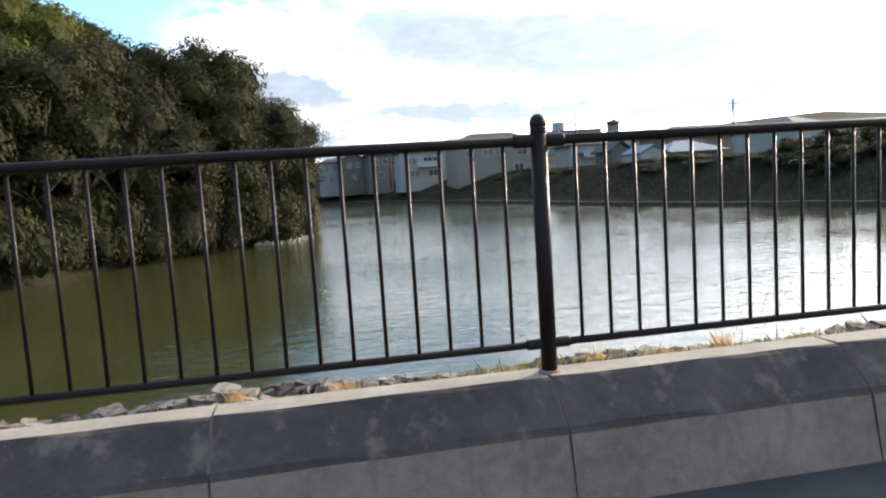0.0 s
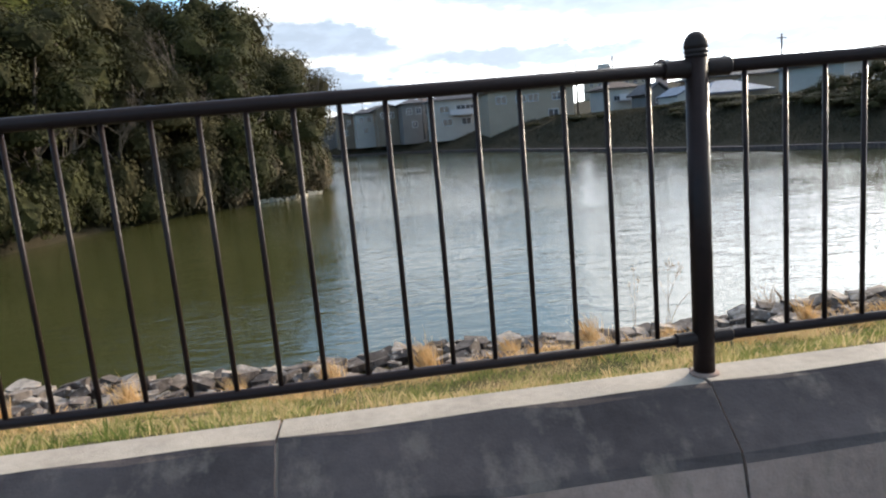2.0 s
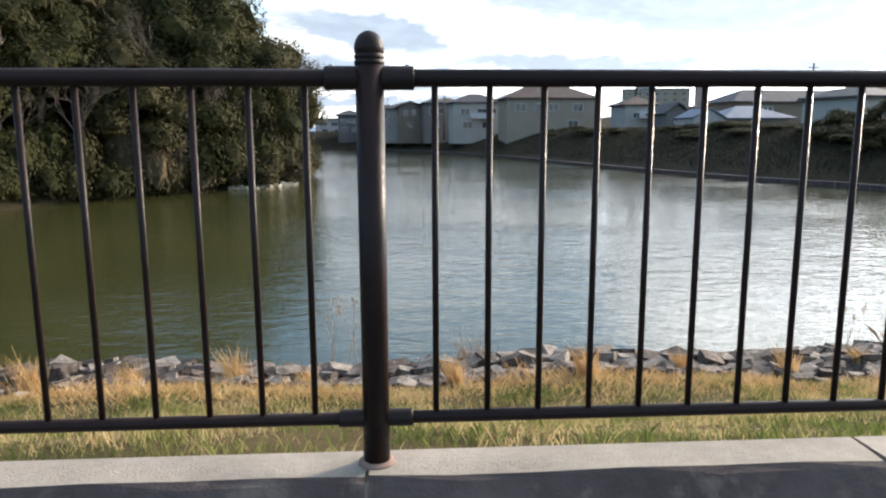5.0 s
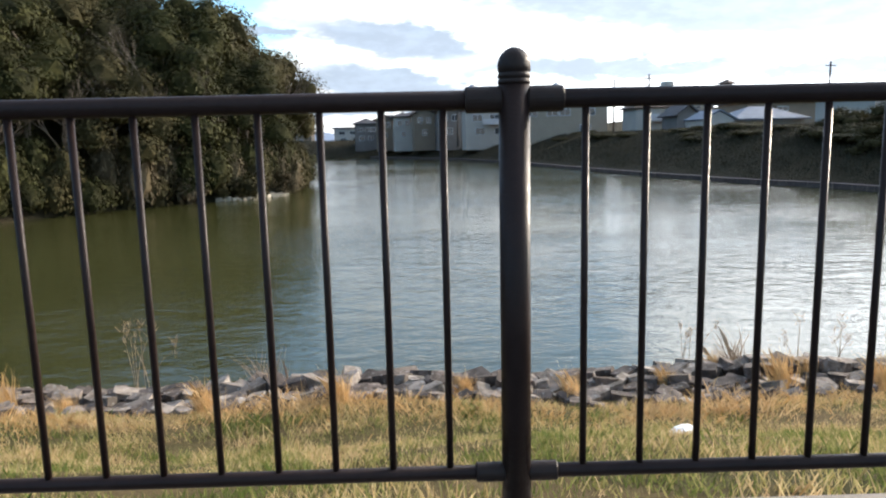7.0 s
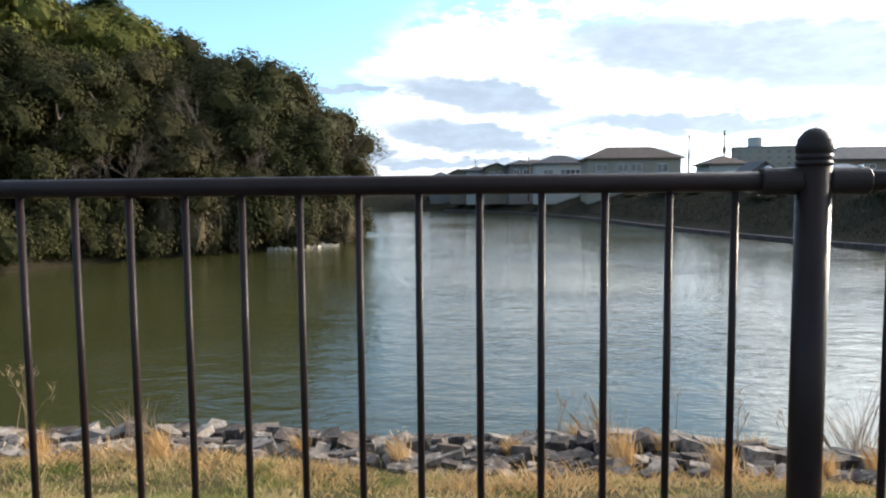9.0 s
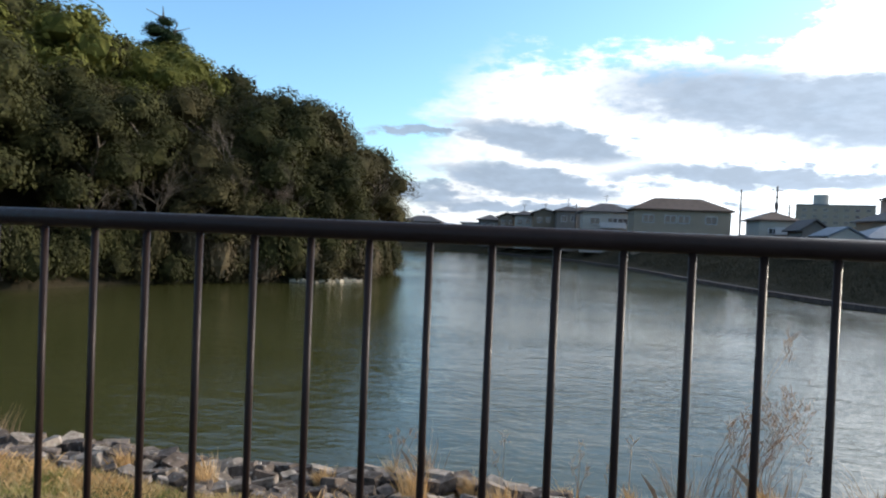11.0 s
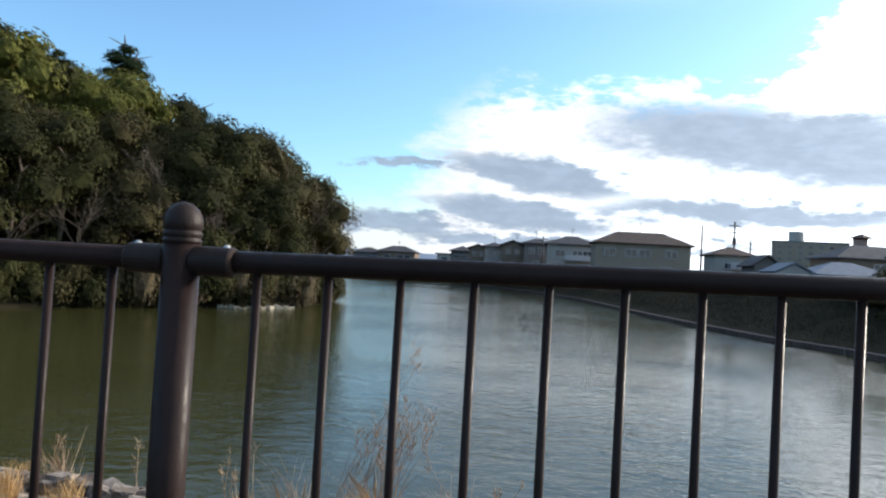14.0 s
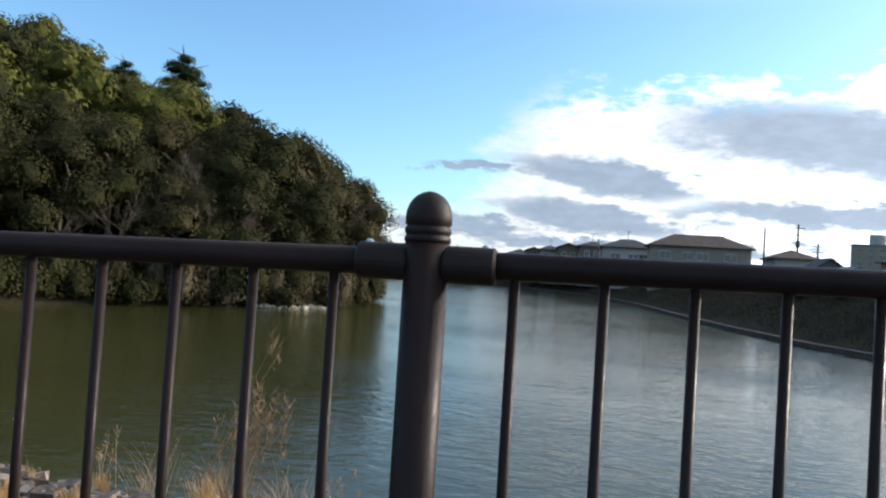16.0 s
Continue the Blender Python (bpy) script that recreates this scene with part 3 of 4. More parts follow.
def trunk_segs(rng, height, r, lean=0.1):
    segs, p = [], Vector((0, 0, -0.6))
    for i in range(4):
        q = p + Vector((rng.uniform(-lean, lean), rng.uniform(-lean, lean), (height + 0.6) / 4))
        segs.append((p, q, r * (1 - i * 0.2), r * (1 - (i + 1) * 0.2)))
        if i >= 1:
            for j in range(2):
                a = rng.uniform(0, 6.28)
                segs.append((q, q + Vector((math.cos(a) * 1.3, math.sin(a) * 1.3, 0.9)), r * 0.4, r * 0.12))
        p = q
    return segs


def twiggy(rng, p, d, length, r, depth, out):
    q = p + d * length
    out.append((p, q, r, r * 0.6))
    if depth == 0:
        return
    for _ in range(3 if depth > 1 else 4):
        nd = (d + Vector((rng.uniform(-1, 1), rng.uniform(-1, 1), rng.uniform(-0.35, 0.75))) * 0.75).normalized()
        twiggy(rng, p + (q - p) * rng.uniform(0.55, 1.0), nd, length * rng.uniform(0.5, 0.78), r * 0.55, depth - 1, out)


R = random.Random(7)
TREES = []


def tree_proto(kind, mat, seed, label, category="tree", fine=True):
    th = empty("broadleaf_tree" if kind in ("round", "tall") else ("conifer_tree" if kind == "conifer" else "shore_shrub"), 0, 0, -300, label=label, category=category)
    if kind == "shrub":
        part("stem", limb_mesh("stem", trunk_segs(R, 1.0, 0.06, 0.08), M_BARK), th)
    else:
        part("trunk", limb_mesh("trunk", trunk_segs(R, 5.0 if kind != "conifer" else 8.0, 0.2, 0.2), M_BARK), th)
    size = {"shrub": 0.075, "conifer": 0.12}.get(kind, 0.088 if fine else 0.16)
    count = {"shrub": 2600, "conifer": 3000}.get(kind, 7800 if fine else 2400)
    part("crown", crown_mesh(seed, kind, mat, count, size), th)
    return th


def place(proto, x, y, z, rz, s, sz=None):
    c = copy_thing(proto, pose(x, y, z, 0, 0, rz))
    c.scale = (s, s, sz or s)
    return c


P_ROUND = [tree_proto("round", M_LEAF, 11, "dark evergreen broadleaf tree with a dense rounded crown"),
           tree_proto("round", M_LEAF_OLIVE, 12, "olive evergreen tree with a dusty rounded crown"),
           tree_proto("tall", M_LEAF, 13, "tall dark evergreen tree with a ragged crown"),
           tree_proto("round", M_LEAF_BRIGHT, 14, "broadleaf tree with sunlight painted into its yellow-green leaves")]
P_COARSE = [tree_proto("round", M_LEAF, 11, "dark evergreen broadleaf tree with a dense rounded crown", fine=False),
            tree_proto("round", M_LEAF_OLIVE, 12, "olive evergreen tree with a dusty rounded crown", fine=False),
            tree_proto("tall", M_LEAF, 13, "tall dark evergreen tree with a ragged crown", fine=False),
            tree_proto("round", M_LEAF_BRIGHT, 14, "broadleaf tree with sunlight painted into its yellow-green leaves", fine=False)]
P_SHRUB = [tree_proto("shrub", M_LEAF, 21, "dark evergreen shrub hanging over the water", "shrub"),
           tree_proto("shrub", M_LEAF_OLIVE, 22, "brownish olive shrub on the shore", "shrub"),
           tree_proto("shrub", M_LEAF_BROWN, 23, "withered brown creeper-covered shrub on the shore", "shrub")]
P_CONE = tree_proto("conifer", M_LEAF_DARK, 31, "dark pine with a rounded head above the canopy")
for p in P_ROUND + P_COARSE + P_SHRUB + [P_CONE]:
    p["group"] = "trees of the wooded hill"


def hill_trees():
    rng = random.Random(3)
    spots = []
    nr = np.random.default_rng(3)
    cx, cy = nr.uniform(-62, 1, 9000), nr.uniform(16, 112, 9000)
    cd, ch, _ = shore_distance(cx, cy)
    for x, y, d, ok in zip(cx.tolist(), cy.tolist(), cd.tolist(), ch.tolist()):
        if d < 1.0 or d > 50 or not ok or len(spots) >= 240:
            continue
        gap = 3.6 if d < 9 else (4.8 if d < 25 else 6.2)
        if any((x - a) ** 2 + (y - b) ** 2 < gap * gap for a, b, _ in spots):
            continue
        spots.append((x, y, d))
    for x, y, d in spots:
        z = float(land_height(np.array([x]), np.array([y]))[0])
        u = rng.random()
        # upper trees and the tip get lighter leaves: sunlight put into the colour
        kind = 1 if (x > -11 and y > 40 and u < 0.55) else 3 if (d > 13 and u < 0.7) else 1 if u < 0.34 else 2 if u < 0.5 else 0
        in_view = x > 14 - 1.09 * (y + 1)
        p = (P_ROUND if d < 15 and in_view else P_COARSE)[kind]
        s = rng.uniform(1.25, 1.55) if d < 12 else (rng.uniform(1.3, 1.6) if d < 25 else rng.uniform(1.25, 1.65))
        s *= 0.9 if d < 2.4 else 1.0
        tall = 1.02 if y > 44 and x > -9 else 0.97 if y > 44 and x > -18 else 1.0
        place(p, x, y, z - 0.9, rng.uniform(0, 360), s, s * rng.uniform(0.95, 1.18) * tall)
    # a dull thicket on the slope beyond the far shore
    for x, y, q in ((39.5, 45.5, 0.95), (43.0, 49.5, 1.0), (41.0, 52.5, 0.9), (46.5, 46.0, 1.1), (49.0, 51.0, 1.1), (44.5, 41.0, 1.0), (50.5, 42.5, 1.2)):
        z = float(land_height(np.array([x]), np.array([y]))[0])
        place(P_COARSE[rng.choice((0, 1, 1))], x, y, z - 1.6, rng.uniform(0, 360), q * 0.75, q * 0.5)["group"] = "trees beyond the far shore"
    # shrubs along the water line
    n = len(SHORE)
    for i in range(n):
        ax, ay, tag = SHORE[i]
        bx, by, _ = SHORE[(i + 1) % n]
        if tag != "hill" or ay > 132 or ax < -30:
            continue
        length = math.hypot(bx - ax, by - ay)
        k = int(length / 1.1)
        for j in range(k):
            t = (j + rng.uniform(0.1, 0.9)) / k
            nx, ny = (by - ay) / length, -(bx - ax) / length
            off = rng.uniform(0.1, 1.3)
            x, y = ax + t * (bx - ax) + nx * off, ay + t * (by - ay) + ny * off
            d, _, _ = shore_distance(np.array([x]), np.array([y]))
            if d[0] < 0.1:
                continue
            z = float(land_height(np.array([x]), np.array([y]))[0])
            tip = x > -12 and 39 < y < 54
            place(P_SHRUB[2 if tip and rng.random() < 0.5 else int(rng.random() < 0.45)], x, y, z - 1.0, rng.uniform(0, 360), rng.uniform(0.9, 1.5), rng.uniform(1.1, 2.4))


hill_trees()
place(P_CONE, -35.4, 74.2, 18.4, 20, 1.5, 0.9)
place(P_CONE, -33.6, 73.4, 17.0, 120, 1.35, 0.85)
place(P_CONE, -22.5, 69.0, 10.5, 80, 1.3, 0.8)
place(P_CONE, -56, 88, 23.0, 10, 1.4, 0.8)
for p in P_ROUND + P_COARSE + P_SHRUB + [P_CONE]:
    for c in list(p.children):
        bpy.data.objects.remove(c)
    bpy.data.objects.remove(p)


def bare_tree(x, y, z, h, seed, label):
    rng = random.Random(seed)
    th = empty("bare_tree", x, y, z, label=label, category="tree", group="bare trees of the hill")
    segs = []
    twiggy(rng, Vector((0, 0, -0.3)), Vector((rng.uniform(-0.1, 0.1), rng.uniform(-0.1, 0.1), 1)).normalized(), h * 0.42, 0.011 * h, 5, segs)
    part("trunk", limb_mesh("trunk", segs[:1], M_BARK), th)
    part("twig_crown", limb_mesh("twig_crown", segs[1:], M_TWIG), th, "bare grey twigs")["kind"] = "stuff"


for x, y, h, s in ((-2.6, 52.5, 9.5, 1), (-2.9, 55.5, 9.0, 2), (-3.0, 48.8, 7.5, 3), (-5.2, 44.4, 7.0, 4), (-8.2, 43.0, 8.0, 5), (-10.6, 38.6, 6.5, 6), (-6.5, 43.6, 6.0, 7), (-2.5, 50.0, 6.5, 8), (-13.2, 32.5, 6.0, 9), (-8.0, 41.2, 11.0, 10), (-6.4, 42.4, 10.0, 11), (-10.9, 36.8, 9.0, 12)):
    z = float(land_height(np.array([x]), np.array([y]))[0])
    bare_tree(x, y, z, h, s, "leafless grey shrub tangled at the hill's edge")


# ---- stones along the near shore ----
def stone_mesh(seed):
    """A broken slab: a cut block with knocked-off corners and uneven faces."""
    rng = random.Random(seed)
    bm = bmesh.new()
    hx, hy, hz = 0.5, rng.uniform(0.36, 0.48), rng.uniform(0.22, 0.36)
    for sx in (-1, 1):
        for sy in (-1, 1):
            for sz in (-1, 1):
                for ax in range(2):
                    cut = [1.0, 1.0, 1.0]
                    cut[ax] *= rng.uniform(0.62, 0.95)
                    cut[2] *= rng.uniform(0.8, 1.0)
                    bm.verts.new((sx * hx * cut[0] * rng.uniform(0.85, 1.05), sy * hy * cut[1] * rng.uniform(0.85, 1.05), sz * hz * cut[2]))
    r = bmesh.ops.convex_hull(bm, input=bm.verts)
    loose = {g for g in r["geom_interior"] + r["geom_unused"] if isinstance(g, bmesh.types.BMVert)}
    bmesh.ops.delete(bm, geom=list(loose), context="VERTS")
    return from_bm("stone", bm, M_STONE)


def stones():
    rng = random.Random(5)
    pool = [stone_mesh(100 + i) for i in range(12)]
    riprap = empty("stone_revetment", 0, 0, 0, label="row of rough grey riprap stones edging the pond", category="stones")
    near, rest = [], []
    for row, (y0, s0) in enumerate(((4.85, 0.2), (5.1, 0.23), (5.35, 0.25), (5.6, 0.27), (5.85, 0.28), (6.1, 0.29), (6.35, 0.31), (6.65, 0.36))):
        x = -14.0
        while x < 34:
            s = s0 * rng.uniform(0.5, 1.0)
            y = y0 + rng.uniform(-0.14, 0.14)
            if not (row == 0 and rng.random() < 0.45):
                z = float(bank_z(np.array([x]), np.array([y]))[0]) + s * 0.12 + (0.08 if row in (3, 4) else 0)
                m = pose(x, y, z, rng.uniform(-18, 18), rng.uniform(-18, 18), rng.gauss(0, 35)) @ Matrix.Diagonal((s * 1.15, s, s * rng.uniform(0.7, 1.2), 1))
                (near if (1 < x < 14 and row in (3, 4, 5, 6)) else rest).append((m, rng.randrange(12)))
            x += s * rng.uniform(0.78, 1.0)
    while len(near) > 300:
        rest.append(near.pop())
    for m, i in near:
        part("stone", pool[i], riprap, m=m)
    verts, faces = [], []
    for m, i in rest:
        k = len(verts)
        verts += [m @ v.co for v in pool[i].vertices]
        faces += [tuple(k + q for q in f.vertices) for f in pool[i].polygons]
    ob = part("stone_rubble", mesh_of("stone_rubble", verts, faces, M_STONE), riprap)
    tagged(ob, kind="stuff")


stones()


# ---- grass and dead plants on the bank ----
def blades(rng, base, height, width, lean):
    """Two-triangle tapered, bent blades on an array of base points."""
    n = len(base)
    a = rng.uniform(0, 2 * np.pi, n)
    h = height * rng.uniform(0.5, 1.35, n)
    side = np.stack([np.cos(a), np.sin(a), np.zeros(n)], 1) * (width * rng.uniform(0.6, 1.3, n))[:, None]
    b = rng.uniform(0, 2 * np.pi, n)
    tip = np.stack([np.cos(b) * lean * h, np.sin(b) * lean * h, h], 1) * rng.uniform(0.6, 1.0, (n, 1))
    mid = tip * 0.55 + np.stack([np.zeros(n), np.zeros(n), h * 0.12], 1)
    v = np.stack([base - side, base + side, base + mid + side * 0.6, base + tip, base + mid - side * 0.6], 1).reshape(-1, 3)
    faces = [(5 * i, 5 * i + 1, 5 * i + 2, 5 * i + 3, 5 * i + 4) for i in range(n)]
    return v, faces


def turf_grass():
    rng = np.random.default_rng(9)
    n = 270000
    x = rng.uniform(-5, 24, n)
    y = 0.1 + 4.6 * rng.uniform(0, 1, n) ** 0.8
    clump = np.sin(x * 5.1 + 1.3 * np.sin(y * 4.0)) * np.sin(y * 6.3 + x * 0.7) + 0.8 * np.sin(x * 2.3 + y * 3.1) * np.sin(y * 2.2 - x * 1.4) + rng.normal(0, 0.5, n)
    keep = clump > -0.42
    x, y, clump = x[keep], y[keep], clump[keep]
    base = np.stack([x, y, bank_z(x, y) - 0.01], 1)
    hgt = 0.06 + 0.05 * np.clip(np.sin(x * 0.9 + 2) * np.sin(y * 1.7 + x * 0.3), -0.6, 1) + 0.055 * np.clip(clump, 0, 1.6)
    v, f = blades(rng, base, hgt * 0.74, 0.0034, 0.6)
    swing(tagged(new("grass", mesh_of("grass", v.tolist(), f, M_GRASS)), "short winter grass, half green and half straw", "grass", kind="stuff"), 0.07, 8.2)
    # a straw fringe above the stones
    n = 16000
    x = rng.uniform(-5, 24, n)
    y = rng.normal(4.35, 0.28, n) + 0.2 * np.sin(x * 1.1)
    base = np.stack([x, y, bank_z(x, y) - 0.01], 1)
    v, f = blades(rng, base, 0.12 + 0.07 * np.sin(x * 2.3) * np.sin(x * 0.7), 0.004, 1.0)
    tagged(new("dry_grass", mesh_of("dry_grass", v.tolist(), f, M_DRY)), "straw-coloured dead grass fringe above the stones", "grass", kind="stuff")


turf_grass()


def tuft_mesh(seed, n, height, spread, lean, width=0.004):
    rng = np.random.default_rng(seed)
    base = np.stack([rng.normal(0, spread, n), rng.normal(0, spread, n), np.zeros(n)], 1)
    v, f = blades(rng, base, np.full(n, height), width, lean)
    v = v.reshape(-1, 5, 3)
    v[:, 2:, 0] += -0.25 * height * np.array([0.4, 1.0, 0.4])[None, :]
    return v.reshape(-1, 3).tolist(), f


def tufts():
    rng = random.Random(17)
    meshes = [mesh_of("grass_tuft", *tuft_mesh(40 + i, 190, 0.40, 0.075, 0.5, 0.0045), M_DRY) for i in range(3)]
    spots = [(0.28, 5.0), (1.31, 5.04), (2.33, 4.97), (3.3, 5.1), (4.3, 5.3), (5.1, 5.0), (6.6, 4.7), (7.9, 4.6), (10.2, 5.0), (12.4, 5.15), (13.3, 4.9), (-0.8, 4.95), (-2.0, 4.8), (9.1, 5.2), (11.3, 5.5), (14.3, 5.1),
             (12.9, 5.6), (13.9, 5.8), (14.9, 5.4), (15.8, 5.2), (12.0, 5.9), (16.8, 5.6), (14.6, 6.2), (16.0, 6.2), (17.6, 5.9)]
    for x, y in spots:
        z = float(bank_z(np.array([x]), np.array([y]))[0])
        ob = new("grass_tuft", rng.choice(meshes))
        s = rng.uniform(0.55, 0.9)
        ob.matrix_world = pose(x, y, z + 0.02, 0, 0, rng.uniform(-40, 40)) @ Matrix.Diagonal((s, s, s * rng.uniform(0.8, 1.15), 1))
        tagged(ob, "straw-orange dead grass tuft among the stones", "grass tuft", "dead grass tufts")


tufts()


def dead_plant(name, x, y, z0, tops, seed, label, seed_head=0.03, branchy=2, thick=0.0075, root=0.08, mat=None):
    """Dry stalks from one root; tops are (dx, dy, height)."""
    rng = random.Random(seed)
    th = empty(name, x, y, z0, label=label, category="dead plant")
    segs, heads_v, heads_f = [], [], []
    nrng = np.random.default_rng(seed)
    for dx, dy, h in tops:
        p = Vector((rng.uniform(-root, root), rng.uniform(-0.08, 0.08), -0.05))
        end = Vector((dx + p.x * 0.8, dy, h))
        prev = p
        for i in range(1, 5):
            t = i / 4
            q = p.lerp(end, t) + Vector((-dx * 0.25 * math.sin(t * 3.14), 0, 0.05 * h * math.sin(t * 3.14)))
            segs.append((prev, q, thick * (1.15 - t * 0.7), thick * (1.15 - (t + 0.25) * 0.6)))
            if i > 1:
                for _ in range(branchy):
                    d = Vector((rng.uniform(-1, 1), rng.uniform(-1, 1), rng.uniform(0.3, 1.2))).normalized() * h * rng.uniform(0.04, 0.1)
                    segs.append((q, q + d, thick * 0.5, thick * 0.25))
            prev = q
        b, f = blades(nrng, np.array([end]) + nrng.normal(0, 1, (18, 3)) * np.array([seed_head * 0.3, seed_head * 0.3, seed_head * 0.9]), np.full(18, seed_head * 1.3), 0.004, 0.9)
        k = len(heads_v)
        heads_v += b.tolist()
        heads_f += [tuple(k + q for q in g) for g in f]
    part("stalk", limb_mesh("stalk", segs, mat or M_REED), th)["kind"] = "stuff"
    part("seed_head", mesh_of("seed_head", heads_v, heads_f, mat or M_REED), th, "fluffy pale seed heads")["kind"] = "stuff"


def plants():
    rng = random.Random(23)
    reed = lambda n, w, h: [(rng.uniform(-w, w), rng.uniform(-0.3, 0.3), h * rng.uniform(0.55, 1.0)) for _ in range(n)]
    dead_plant("reed_clump", 15.75, 6.95, -2.2, [(0.40 + 0.3 * q[0], q[1] * 0.5, q[2] * rng.uniform(0.6, 1.0)) for q in reed(34, 0.6, 1.9)] + [(0.55, 0.0, 2.25), (0.6, 0.1, 2.1)], 1, "tall rust-brown dead reeds at the water's edge", 0.085, 0, 0.0045, 0.42, M_REED_RUST)
    dead_plant("weed_stalk", 14.5, 6.4, -1.9, [(0.02, 0, 0.68), (-0.1, 0, 0.4)], 2, "dead weed stalk with a pale brown head", 0.07, 0)
    dead_plant("weed_stalk", 13.2, 6.3, -1.95, [(0.0, 0, 0.72), (-0.14, 0.1, 0.45)], 3, "dead weed stalk with a pale brown head", 0.06, 0)
    dead_plant("weed_stalk", 14.05, 6.9, -2.2, [(0.02, 0, 0.75), (0.1, 0, 0.5), (-0.1, 0, 0.55)], 4, "dead weed stalk with a pale brown head", 0.07, 1)
    dead_plant("weed_stalk", 5.2, 6.3, -1.9, [(0.0, 0, 0.85), (0.05, 0, 0.7), (-0.06, 0, 0.65)], 5, "thin dead twig standing in the stones", 0.02, 3, 0.0035)
    dead_plant("weed_stalk", 5.5, 5.9, -1.75, [(-0.2, 0, 0.7), (0.0, 0, 0.78), (0.2, 0, 0.72), (0.35, 0, 0.5)], 6, "dead weed with several white seed heads", 0.06, 1, 0.004)
    dead_plant("weed_stalk", 11.9, 6.5, -1.95, reed(6, 0.25, 0.75), 7, "spindly dead weed leaning over the stones", 0.03, 1, 0.004)
    dead_plant("reed_clump", 17.4, 6.6, -2.1, reed(10, 0.4, 0.85), 8, "short dead reeds at the water's edge", 0.03, 2)
    for x, y, h in ((15.2, 6.4, 0.75), (16.1, 6.5, 0.85), (17.0, 6.2, 0.6), (6.9, 5.9, 0.45), (12.3, 6.1, 0.5)):
        ob = new("sedge_tuft", mesh_of("sedge_tuft", *tuft_mesh(int(x * 10), 90, h, 0.09, 0.55, 0.004), M_REED))
        ob.matrix_world = pose(x, y, float(bank_z(np.array([x]), np.array([y]))[0]))
        tagged(ob, "fan of pale dead sedge blades", "grass tuft", "dead sedge tufts")


plants()


def litter(x, y, s, seed, label):
    rng = random.Random(seed)
    bm = bmesh.new()
    bmesh.ops.create_icosphere(bm, subdivisions=2, radius=1.0)
    for v in bm.verts:
        v.co = Vector((v.co.x * 0.10, v.co.y * 0.07, v.co.z * 0.03)) * (1 + rng.uniform(-0.35, 0.35))
    ob = new("litter", from_bm("litter", bm, M_PAPER))
    ob.matrix_world = pose(x, y, float(bank_z(np.array([x]), np.array([y]))[0]) + 0.05, 8, -6, rng.uniform(0, 90)) @ Matrix.Diagonal((s, s, s, 1))
    tagged(ob, label, "litter")


litter(10.66, 3.29, 1.0, 1, "crumpled white plastic bag lying on the grass")


# ---- houses and poles across the pond ----
PLAN, RISE = 0.835, 0.79


def window(parent, x, y, z, w, h):
    fr = bmesh.new()
    t = 0.09
    for sx, sz, cx, cz in ((w, t, 0, h / 2), (w, t, 0, -h / 2), (t, h, -w / 2, 0), (t, h, w / 2, 0), (t * 0.8, h, 0, 0)):
        box_bm(fr, sx + (t if sz == t else 0), 0.12, sz, cx, 0, cz)
    ob = part("window", from_bm("window", fr, M_FRAME), parent, m=pose(x, y, z))
    part("pane", box_me("pane", M_GLASS, w - 0.02, 0.03, h - 0.02, 0, 0.01, 0), ob)


